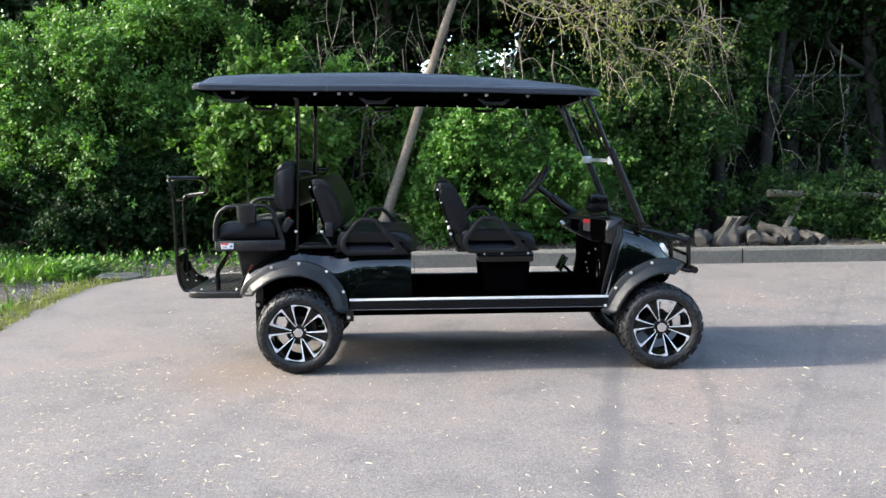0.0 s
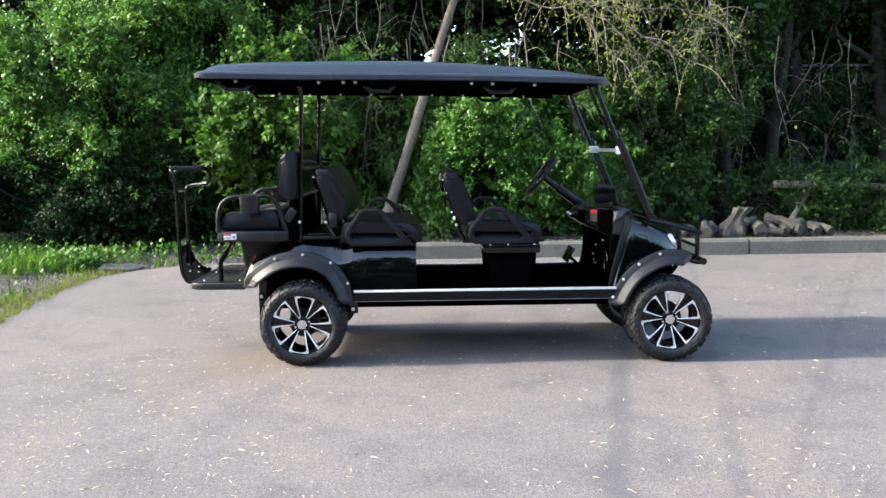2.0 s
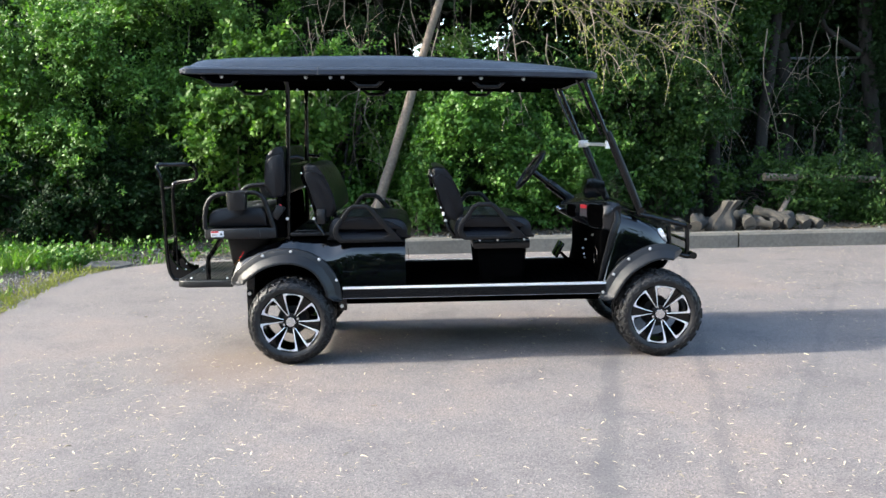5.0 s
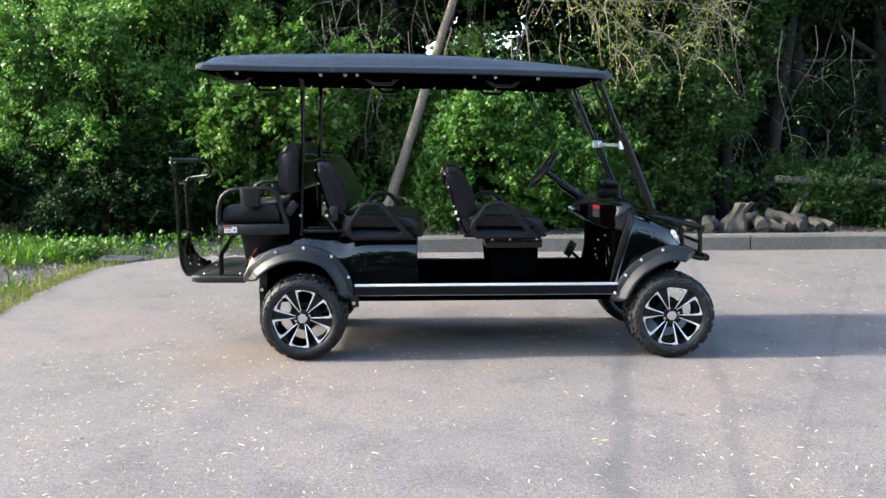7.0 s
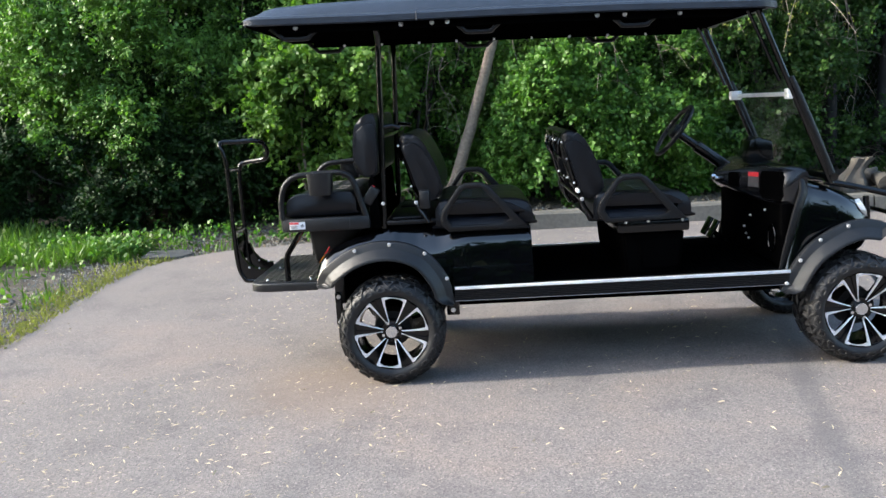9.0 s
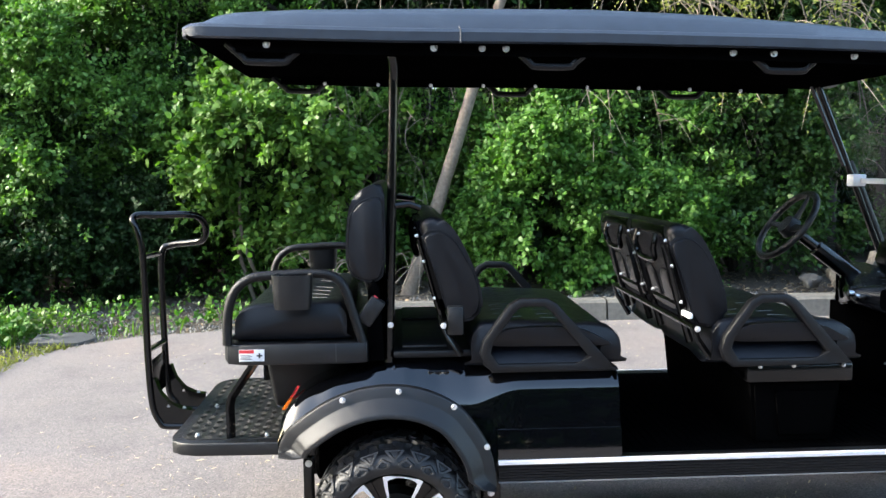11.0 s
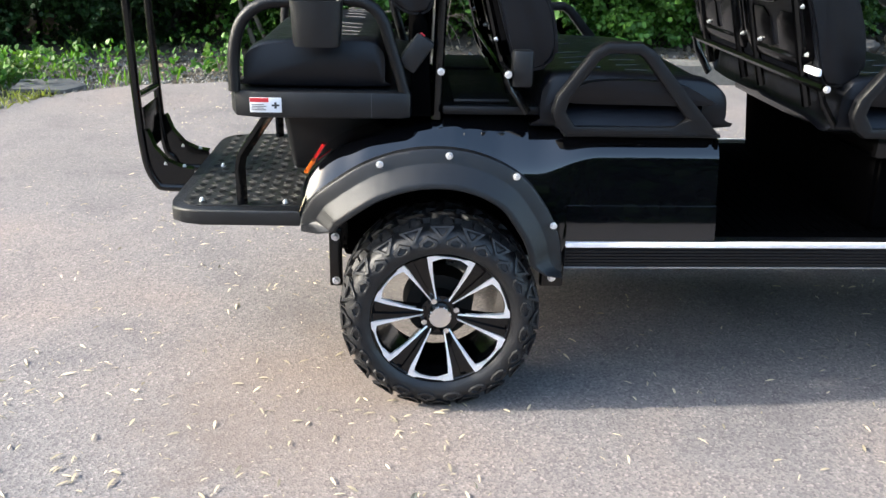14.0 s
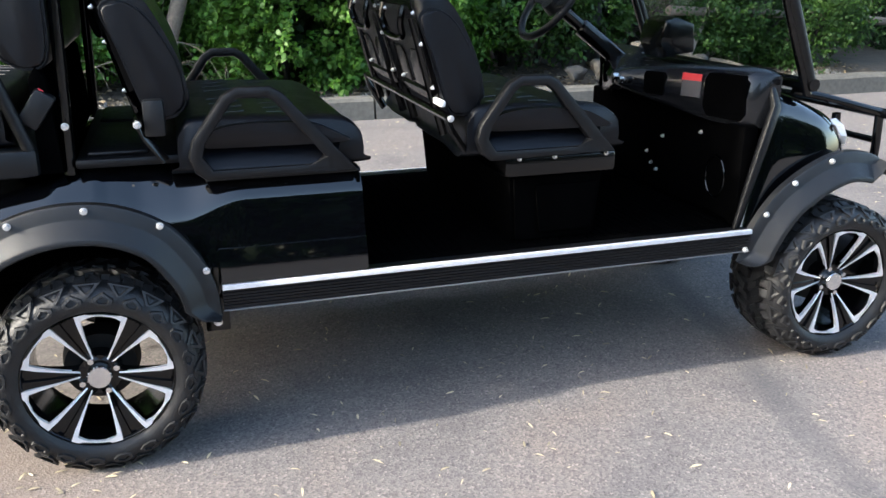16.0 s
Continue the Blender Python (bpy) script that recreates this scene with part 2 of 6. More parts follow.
def part(name, bm, mat, parent=None, label="", smooth=True, sharp=38):
    """One mesh object, under a thing or a part."""
    ob = new(name, mesh_from(name, bm, mat, smooth, sharp))
    if parent is not None:
        ob.parent = parent
    if label:
        ob["label"] = label
    return ob


def thing(name, label, category, group="", at=(0, 0, 0)):
    ob = new(name)
    ob.empty_display_size = 0.1
    ob.location = at
    return tagged(ob, label, category, group)


def box(bm, lo, hi, bevel=0.0, seg=2, m=None):
    r = bmesh.ops.create_cube(bm, size=1)
    vs = r["verts"]
    for v in vs:
        v.co = Vector([lo[k] + (v.co[k] + 0.5) * (hi[k] - lo[k]) for k in range(3)])
    if bevel:
        es = list({e for v in vs for e in v.link_edges})
        r2 = bmesh.ops.bevel(bm, geom=es, offset=bevel, segments=seg, profile=0.5, affect="EDGES")
        vs = list({v for f in r2["faces"] for v in f.verts} | {v for v in vs if v.is_valid})
    if m is not None:
        for v in vs:
            v.co = m @ v.co
    return bm


def spline(pts, n=6, closed=False):
    """A smooth line through the points."""
    p = [Vector(q) for q in pts]
    k = len(p)
    out = []
    for i in range(k if closed else k - 1):
        a = p[i - 1] if (i > 0 or closed) else p[i] * 2 - p[i + 1]
        b, c = p[i], p[(i + 1) % k]
        d = p[(i + 2) % k] if (i + 2 < k or closed) else c * 2 - b
        for s in range(n):
            t = s / n
            out.append(0.5 * ((2 * b) + (c - a) * t + (2 * a - 5 * b + 4 * c - d) * t * t + (3 * b - a - 3 * c + d) * t ** 3))
    if not closed:
        out.append(p[-1])
    return out


def tube(bm, pts, r, seg=10, closed=False, flat=1.0):
    """A round bar along the points; r one radius or one a point."""
    p = [Vector(q) for q in pts]
    k = len(p)
    rs = r if isinstance(r, (list, tuple)) else [r] * k
    rings, up = [], None
    for i in range(k):
        a = p[i - 1] if (i > 0 or closed) else p[i]
        b = p[(i + 1) % k] if (i < k - 1 or closed) else p[i]
        d = (b - a).normalized()
        if up is None:
            up = d.orthogonal().normalized()
        up = (up - d * up.dot(d)).normalized()
        side = d.cross(up)
        rings.append([bm.verts.new(p[i] + rs[i] * (math.cos(2 * math.pi * j / seg) * up + flat * math.sin(2 * math.pi * j / seg) * side)) for j in range(seg)])
    for i in range(k if closed else k - 1):
        u, w = rings[i], rings[(i + 1) % k]
        for j in range(seg):
            bm.faces.new((u[j], u[(j + 1) % seg], w[(j + 1) % seg], w[j]))
    if not closed:
        bm.faces.new(rings[0][::-1])
        bm.faces.new(rings[-1])
    return bm


def prism(bm, outline, lo, hi, axis="y", bevel=0.0, seg=2):
    """An outline in the plane across the axis, drawn out from lo to hi along it."""
    def put(a, b, h):
        return {"y": (a, h, b), "x": (h, a, b), "z": (a, b, h)}[axis]
    u = [bm.verts.new(put(a, b, lo)) for a, b in outline]
    w = [bm.verts.new(put(a, b, hi)) for a, b in outline]
    k = len(u)
    fs = [bm.faces.new(u), bm.faces.new(w[::-1])]
    for i in range(k):
        bm.faces.new((u[i], w[i], w[(i + 1) % k], u[(i + 1) % k]))
    if bevel:
        es = [e for f in fs for e in f.edges]
        bmesh.ops.bevel(bm, geom=es, offset=bevel, segments=seg, profile=0.5, affect="EDGES", clamp_overlap=True)
    return bm


def loft(bm, rings, caps=True, closed=True):
    """A skin over rings of equal count."""
    vs = [[bm.verts.new(q) for q in ring] for ring in rings]
    k = len(vs[0])
    for a, b in zip(vs, vs[1:]):
        for j in range(k if closed else k - 1):
            bm.faces.new((a[j], a[(j + 1) % k], b[(j + 1) % k], b[j]))
    if caps:
        bm.faces.new(vs[0][::-1])
        bm.faces.new(vs[-1])
    return bm


def disc(bm, p0, p1, r0, r1=None, seg=20):
    """A cylinder or cone from p0 to p1."""
    p0, p1 = Vector(p0), Vector(p1)
    m = Matrix.Translation((p0 + p1) / 2) @ (p1 - p0).to_track_quat("Z", "Y").to_matrix().to_4x4()
    bmesh.ops.create_cone(bm, cap_ends=True, segments=seg, radius1=r0, radius2=r0 if r1 is None else r1, depth=(p1 - p0).length, matrix=m)
    return bm


def dome(bm, c, r, squash=(1, 1, 1), u=10, v=6):
    bmesh.ops.create_uvsphere(bm, u_segments=u, v_segments=v, radius=r, matrix=Matrix.Translation(c) @ Matrix.Diagonal((*squash, 1)))
    return bm

shell_gloss = material("shell_plastic", (0.0012, 0.0012, 0.0015), 0.15, spec=0.12, var=0.2, scale=30)
dash_gloss = material("dash_plastic", (0.0062, 0.0068, 0.0085), 0.24, var=0.2, scale=30, spec=0.5)


# ---- ground ----
def grid_object(name, mat, xs, ys, height, label, category, kind="structure"):
    bm = bmesh.new()
    vs = [[bm.verts.new((x, y, height(x, y))) for x in xs] for y in ys]
    for j in range(len(ys) - 1):
        for i in range(len(xs) - 1):
            bm.faces.new((vs[j][i], vs[j][i + 1], vs[j + 1][i + 1], vs[j + 1][i]))
    ob = part(name, bm, mat)
    return tagged(ob, label, category, kind=kind)


KERB_Y, KERB_H, KERB_X0 = 5.38, 0.20, -0.9


def soil_height(x, y):
    """Low beside the paving, raised behind the kerb, rising gently into the wood."""
    n = noise.noise((x * 0.7, y * 0.7, 0)) * 0.05 + noise.noise((x * 2.3, y * 2.3, 3)) * 0.02
    if y < -30 or y > 60 or abs(x) > 60:
        return -0.05
    behind = min(max((y - KERB_Y - 0.2) / 0.6, 0), 1) * min(max((x - KERB_X0 + 0.8) / 1.2, 0), 1)
    wild = min(max((y - 5.9) / 5, 0), 1)
    left = min(max((-3.3 - x) / 1.5, 0), 1) * 0.06 if y > -5 else 0
    if y < KERB_Y + 0.15 and x > -3.5:
        return -0.06
    return -0.03 + behind * (KERB_H - 0.03) + wild * 0.15 + left + n * (0.3 + min(max(y - 5.6, 0), 1))


def steps(a, b, d):
    k = max(int(round((b - a) / d)), 1)
    return [a + (b - a) * i / k for i in range(k + 1)]


far_x = [-400, -150, -60, -30] + steps(-16, 18, 0.25) + [30, 60, 150, 400]
far_y = [-400, -150, -60, -30, -15, -8] + steps(-4, 14, 0.25) + [20, 30, 60, 150, 400]
ground = grid_object("ground", soil, far_x, far_y, soil_height, "brown soil strewn with dry leaves under the shrubs", "ground")

EDGE = spline([(-3.3, -40), (-3.0, -4), (-2.85, 1.1), (-2.92, 2.0), (-3.03, 3.5), (-3.0, 4.1), (-2.84, 4.55), (-2.38, 5.0), (-1.8, 5.2), (-1.0, KERB_Y + 0.05)], 8)


def edge_points():
    out = []
    for i, p in enumerate(EDGE):
        w = 0.035 * noise.noise((p[0] * 5, p[1] * 5, 1)) + 0.02 * noise.noise((p[0] * 17, p[1] * 17, 2))
        out.append((p[0] + w, p[1] + w))
    return out


bm = bmesh.new()
prism(bm, [(60, -40), (60, KERB_Y + 0.06)] + edge_points()[::-1], -0.08, 0.0, "z")
bmesh.ops.triangulate(bm, faces=[f for f in bm.faces if len(f.verts) > 4])
road = tagged(part("road", bm, asphalt, smooth=False), "worn pale grey asphalt with exposed stones and fallen seeds", "road", kind="structure")


def kerb_block(x0, x1, y0):
    bm = bmesh.new()
    prism(bm, [(y0, -0.05), (y0 + 0.015, KERB_H - 0.03), (y0 + 0.045, KERB_H), (y0 + 0.22, KERB_H), (y0 + 0.24, KERB_H - 0.03), (y0 + 0.24, -0.05)], x0, x1, "x")
    bmesh.ops.subdivide_edges(bm, edges=[e for e in bm.edges if abs(e.verts[0].co.x - e.verts[1].co.x) > 1], cuts=10)
    for v in bm.verts:
        v.co += Vector((0, noise.noise(v.co * 3) * 0.012, noise.noise(v.co * 4) * 0.008))
    return bm


kerb = thing("kerb", "weathered pale concrete kerb along the asphalt", "kerb")
kerb["kind"] = "structure"
kx = KERB_X0
while kx < 24:
    part("kerb_stone", kerb_block(kx, kx + 2.98, KERB_Y - 0.0 * kx), kerb_mat, kerb)
    kx += 3.0


# ---- golf cart ----
CY = 0.615                        # middle of the cart


def mir(y):
    return 2 * CY - y


def along(pts, x):
    """The height of a line of (x, value) points at x."""
    if x <= pts[0][0]:
        return pts[0][1]
    for (a, u), (b, w) in zip(pts, pts[1:]):
        if x <= b:
            return u + (w - u) * (x - a) / (b - a)
    return pts[-1][1]


def ring_prism(bm, outer, inner, lo, hi, bevel=0.006):
    """A frame between two outlines of equal count in x and z, from lo to hi in y."""
    k = len(outer)
    vs = [[bm.verts.new((a, h, b)) for a, b in line] for h in (lo, hi) for line in (outer, inner)]
    a, b, c, d = vs
    sharp = []
    for i in range(k):
        j = (i + 1) % k
        bm.faces.new((a[i], a[j], b[j], b[i]))
        bm.faces.new((c[i], d[i], d[j], c[j]))
        bm.faces.new((a[i], c[i], c[j], a[j]))
        bm.faces.new((b[i], b[j], d[j], d[i]))
    es = [e for line in vs for i in range(k) for e in line[i].link_edges if e.other_vert(line[i]) in (line[(i + 1) % k],)]
    if bevel:
        bmesh.ops.bevel(bm, geom=list(set(es)), offset=bevel, segments=2, profile=0.5, affect="EDGES")
    return bm


def bolt(parent, at, r=0.011, way=(0, -1, 0), mat=None, name="bolt"):
    bm = bmesh.new()
    a = Vector(at)
    w = Vector(way)
    disc(bm, a, a + w * 0.004, r * 1.25, seg=12)
    disc(bm, a + w * 0.004, a + w * 0.011, r, r * 0.72, seg=12)
    return part(name, bm, mat or zinc, parent)


cart = thing("golf_cart", "glossy black lifted six-seat golf cart parked on the asphalt", "golf cart")


# wheels
def make_tyre(R=0.292, W=0.25):
    """An all-terrain tyre: smooth lower wall, a row of dished shields, a row of dished triangles and a blocky tread."""
    bm = bmesh.new()
    half = [(0.203, 0.000), (0.212, -0.010), (0.228, -0.016), (0.246, -0.014), (0.262, -0.004), (0.273, 0.012)]
    prof = [(0.203, 0.03)] + half + [(0.276, 0.05), (0.276, W - 0.05)] + [(r, W - y) for r, y in half[::-1]] + [(0.203, W - 0.03)]
    n = 76
    vs = [[bm.verts.new((r * math.cos(2 * math.pi * i / n), y, r * math.sin(2 * math.pi * i / n))) for r, y in prof] for i in range(n)]
    k = len(prof)
    for i in range(n):
        for j in range(k):
            bm.faces.new((vs[i][j], vs[i][(j + 1) % k], vs[(i + 1) % n][(j + 1) % k], vs[(i + 1) % n][j]))
    carcass, bm = bm, bmesh.new()
    wall = half[1:] + [(0.290, 0.020)]

    def lug(th, pts, f, h):
        """A raised lug on the side wall with a dished middle; pts in (angle offset, radius)."""
        cr = sum(r for a, r in pts) / len(pts)
        rows = []
        for shrink, lift in ((1.0, 0.004), (0.88, -h), (0.56, -h), (0.44, -h * 0.25)):
            row = []
            for da, r in pts:
                rr, a = cr + (r - cr) * shrink, th + da * shrink
                row.append(bm.verts.new((rr * math.cos(a), f(along(wall, rr) + lift), rr * math.sin(a))))
            rows.append(row)
        m = len(pts)
        for u, w in zip(rows, rows[1:]):
            for q in range(m):
                bm.faces.new((u[q], u[(q + 1) % m], w[(q + 1) % m], w[q]))
        bm.faces.new(rows[-1])

    def block(th, pts, r0, r1):
        """A tread block: pts in (angle offset, y)."""
        lo, hi = [], []
        for da, y in pts:
            drop = 0.010 * max(0, abs(y - W / 2) / (W / 2) - 0.55) ** 2 * 14
            for lst, r, sh in ((lo, r0, 1.0), (hi, r1, 0.93)):
                aa = th + da * sh
                lst.append(bm.verts.new(((r - drop) * math.cos(aa), W / 2 + (y - W / 2) * (1.0 if sh == 1 else 0.985), (r - drop) * math.sin(aa))))
        bm.faces.new(hi)
        for i in range(len(lo)):
            bm.faces.new((lo[i], lo[(i + 1) % len(lo)], hi[(i + 1) % len(lo)], hi[i]))

    N = 20
    p = 2 * math.pi / N
    for i in range(N):
        for s in (0, 1):
            f = (lambda y: y) if s == 0 else (lambda y: W - y)
            t = p * i + p * 0.5 * s
            lug(t, [(-p * 0.43, 0.287), (p * 0.43, 0.287), (p * 0.33, 0.274), (p * 0.07, 0.253), (-p * 0.07, 0.253), (-p * 0.33, 0.274)], f, 0.010)
            lug(t + p * 0.5, [(0, 0.264), (p * 0.36, 0.249), (p * 0.36, 0.238), (p * 0.17, 0.229), (-p * 0.17, 0.229), (-p * 0.36, 0.238), (-p * 0.36, 0.249)], f, 0.0085)
            # shoulder blocks, split by a groove, and chevrons over the crown
            block(t, [(-p * 0.44, f(0.008)), (-p * 0.05, f(0.008)), (-p * 0.05, f(0.060)), (-p * 0.34, f(0.052))], 0.268, R)
            block(t, [(p * 0.05, f(0.008)), (p * 0.44, f(0.008)), (p * 0.40, f(0.046)), (p * 0.05, f(0.060))], 0.268, R)
            block(t + p * 0.5, [(-p * 0.16, f(0.058)), (p * 0.10, f(0.058)), (p * 0.50, f(0.104)), (p * 0.20, f(0.112))], 0.27, R)
            block(t, [(-p * 0.20, f(0.078)), (p * 0.06, f(0.074)), (p * 0.44, f(0.118)), (p * 0.10, f(0.122))], 0.27, R)
    return carcass, bm


def make_wheel(at, flip=False, steer=0.0):
    bm = bmesh.new()
    n = 60
    prof = [(0.206, 0.012), (0.206, 0.003), (0.198, 0.001), (0.190, 0.012), (0.186, 0.05), (0.178, 0.12), (0.186, 0.22), (0.206, 0.24), (0.206, 0.245), (0.183, 0.225), (0.174, 0.12), (0.182, 0.05)]
    prof = prof[:9] + [(0.210, 0.245), (0.192, 0.222), (0.186, 0.12), (0.193, 0.05), (0.21, 0.02)]
    vs = [[bm.verts.new((r * math.cos(2 * math.pi * i / n), y, r * math.sin(2 * math.pi * i / n))) for r, y in prof] for i in range(n)]
    k = len(prof)
    for i in range(n):
        for j in range(k):
            bm.faces.new((vs[i][j], vs[i][(j + 1) % k], vs[(i + 1) % n][(j + 1) % k], vs[(i + 1) % n][j]))
    disc(bm, (0, 0.040, 0), (0, 0.11, 0), 0.058, seg=32)
    wheel = part("wheel", bm, gloss_black, cart, "black alloy wheel with machined silver spoke edges")
    carcass, lugs = make_tyre()
    part("tyre", carcass, rubber, wheel, "knobbly black all-terrain tyre")
    part("tread", lugs, rubber, wheel, "dished black rubber tread lugs", sharp=30)["kind"] = "stuff"

    def pt(r, a, y):
        return (r * math.cos(a), y, r * math.sin(a))

    for q in range(6):
        mid = radians(-98 + 60 * q)
        # spoke between two windows
        s = mid + radians(30)
        bm = bmesh.new()
        out = []
        for r, w, y in ((0.045, 29, 0.040), (0.066, 12, 0.034), (0.09, 9.5, 0.027), (0.13, 9, 0.017), (0.178, 9, 0.009), (0.196, 9.5, 0.007)):
            w = radians(w)
            g = radians(2.6 if r > 0.06 else 4)
            out.append([pt(r, s - w, y), pt(r, s - g, y), pt(r, s - g * 0.9, y + 0.008), pt(r, s + g * 0.9, y + 0.008), pt(r, s + g, y), pt(r, s + w, y), pt(r, s + w * 0.9, y + 0.04), pt(r, s - w * 0.9, y + 0.04)])
        loft(bm, out)
        part("spoke", bm, gloss_black, wheel)
        # machined edge round a window
        bm = bmesh.new()
        d = radians
        line = [(0.050, -24, 0.036), (0.10, -21.6, 0.020), (0.165, -20.9, 0.0055), (0.199, -20.0, 0.0), (0.1995, -14, 0.0), (0.195, -11.5, 0.0005), (0.194, 0, 0.0005), (0.195, 9, 0.0005), (0.199, 12, 0.0), (0.1985, 20.0, 0.0), (0.165, 20.9, 0.0055), (0.10, 21.6, 0.020), (0.050, 24, 0.036)]
        inn = [(0.053, -19.6, 0.0365), (0.102, -18.8, 0.0205), (0.158, -17.2, 0.0070), (0.183, -16.4, 0.0015), (0.188, -11, 0.0010), (0.190, -7.5, 0.0010), (0.1905, 0, 0.0010), (0.190, 6, 0.0010), (0.187, 10, 0.0010), (0.182, 16.2, 0.0015), (0.158, 17.2, 0.0070), (0.102, 18.8, 0.0205), (0.053, 19.6, 0.0365)]
        lo = [[bm.verts.new(pt(r, mid + d(a), y - h)) for r, a, y in L] for h in (0.0, -0.012) for L in (line, inn)]
        for i in range(len(line) - 1):
            A, B, C, D = lo
            bm.faces.new((A[i], A[i + 1], B[i + 1], B[i]))
            bm.faces.new((C[i], D[i], D[i + 1], C[i + 1]))
            bm.faces.new((A[i], C[i], C[i + 1], A[i + 1]))
            bm.faces.new((B[i], B[i + 1], D[i + 1], D[i]))
        part("spoke_edge", bm, silver, wheel, "machined silver edge", smooth=False)
    bm = bmesh.new()
    disc(bm, (0, 0.020, 0), (0, 0.06, 0), 0.033, 0.037, seg=28)
    disc(bm, (0, 0.016, 0), (0, 0.020, 0), 0.0305, 0.033, seg=28)
    part("hub_cap", bm, chrome, wheel, "round silver hub cap")
    for q in range(4):
        a = radians(22 + 90 * q)
        bm = bmesh.new()
        disc(bm, pt(0.050, a, 0.026), pt(0.050, a, 0.05), 0.009, seg=6)
        part("lug_nut", bm, chrome, wheel)
    bm = bmesh.new()
    disc(bm, (0, 0.10, 0), (0, 0.165, 0), 0.098, 0.108, seg=32)
    disc(bm, (0, 0.08, 0), (0, 0.2, 0), 0.050, seg=24)
    part("brake_drum", bm, brass_brake, wheel)
    wheel.matrix_basis = pose(*at, 0, 0, (180 if flip else 0) + steer)
    return wheel


for x in (0.0, 2.49):
    make_wheel((x, -0.048, 0.29))
    make_wheel((x, mir(-0.048), 0.29), True)

# chassis
bm = bmesh.new()
box(bm, (-0.30, 0.34, 0.33), (2.35, 0.99, 0.47), 0.02)
box(bm, (-0.33, 0.30, 0.47), (0.38, 1.03, 0.66), 0.02)
box(bm, (2.12, 0.30, 0.42), (2.60, 1.03, 0.62), 0.02)
part("chassis", bm, dark_matt, cart)
for x in (0.0, 2.49):
    bm = bmesh.new()
    disc(bm, (x, 0.22, 0.29), (x, mir(0.22), 0.29), 0.038)
    dome(bm, (x, CY + 0.1, 0.29), 0.11)
    part("axle", bm, dark_matt, cart)
for y in (0.24, mir(0.24)):
    bm = bmesh.new()
    box(bm, (-0.335, y - 0.012, 0.40), (-0.275, y + 0.012, 0.62), 0.006)
    box(bm, (-0.335, y - 0.022, 0.28), (-0.295, y - 0.012, 0.47), 0.006)
    hanger = part("spring_shackle", bm, steel_black, cart)
    bm = bmesh.new()
    box(bm, (0.30, y - 0.16 if y < 1 else y + 0.13, 0.34), (0.37, y - 0.13 if y < 1 else y + 0.16, 0.47), 0.006)
    part("sill_bracket", bm, steel_black, cart)
    if y < 1:
        for q in ((-0.315, y - 0.022, 0.30), (-0.315, y - 0.022, 0.445), (0.335, y - 0.16, 0.37)):
            bolt(hanger, q, 0.010)

# rear body
ARCH = 0.385


def arch_low(x, cx, base):
    d = abs(x - cx)
    return max(base, 0.30 + math.sqrt(ARCH * ARCH - d * d)) if d < ARCH else base


REAR_ARCH = [(-0.398, 0.555), (-0.382, 0.60), (-0.34, 0.654), (-0.215, 0.738), (-0.07, 0.780), (0.08, 0.772), (0.212, 0.712), (0.293, 0.615), (0.335, 0.525), (0.350, 0.425)]
REAR_TOP = [(-0.41, 0.60), (-0.395, 0.645), (-0.36, 0.695), (-0.29, 0.75), (-0.20, 0.785), (-0.10, 0.808), (0.0, 0.838), (0.09, 0.850), (0.18, 0.846), (0.235, 0.832), (0.275, 0.816), (0.33, 0.808), (0.5, 0.808), (0.80, 0.808)]
REAR_TOP = [(p.x, p.z) for p in spline([(x, 0, z) for x, z in REAR_TOP], 6)]
LEAN = math.tan(radians(9.5))        # the cowl's sides lean inward towards the top


def belly(z):
    """How far the bulging side falls back at a height: steep below, leaning more and more above."""
    h = z - 0.45
    return 0.125 * h + 0.15 * h * h


bm = bmesh.new()
rings = []
for x in steps(-0.402, 0.776, 0.0155):
    zt = along(REAR_TOP, x)
    zb = arch_low(x, 0.0, 0.44 if x < 0.345 else 0.517)
    if x < 0.05:
        zb = max(zb, along(REAR_ARCH, x) - 0.07 + 0.055 * min(max((-0.27 - x) / 0.10, 0), 1))
    zb = min(zb, zt - 0.03)
    yn = 0.012 + 0.045 * max(0, (-0.20 - x) / 0.21) ** 2.4
    k = min(max((0.44 - x) / 0.30, 0), 1)
    k = k * k * (3 - 2 * k)
    yn -= 0.025 * (1 - k)
    s = min(0.06 + 0.105 * k, (zt - zb) * 0.85)
    w = 0.06 + 0.055 * k
    ya = yn + belly(zb)
    half = [(ya + 0.03, zb), (ya + 0.002, zb), (ya, zb + 0.006)]
    for u in (0.12, 0.3, 0.5, 0.7, 0.85, 1.0):
        z = zb + 0.006 + (zt - s - zb - 0.006) * u
        half.append((yn + belly(z), z))
    y, z = half[-1]
    for rise, lean in ((0.10, 16), (0.16, 26), (0.25, 34), (0.25, 39), (0.18, 45), (0.06, 68)):
        z += s * rise
        y += s * rise * math.tan(radians(lean))
        half.append((y, z))
    half.append((y + 0.06, zt + 0.002))
    rings.append([(x, y, z) for y, z in half] + [(x, mir(y), z) for y, z in half[::-1]])
loft(bm, rings)
part("rear_body", bm, paint, cart, "glossy black moulded rear body")
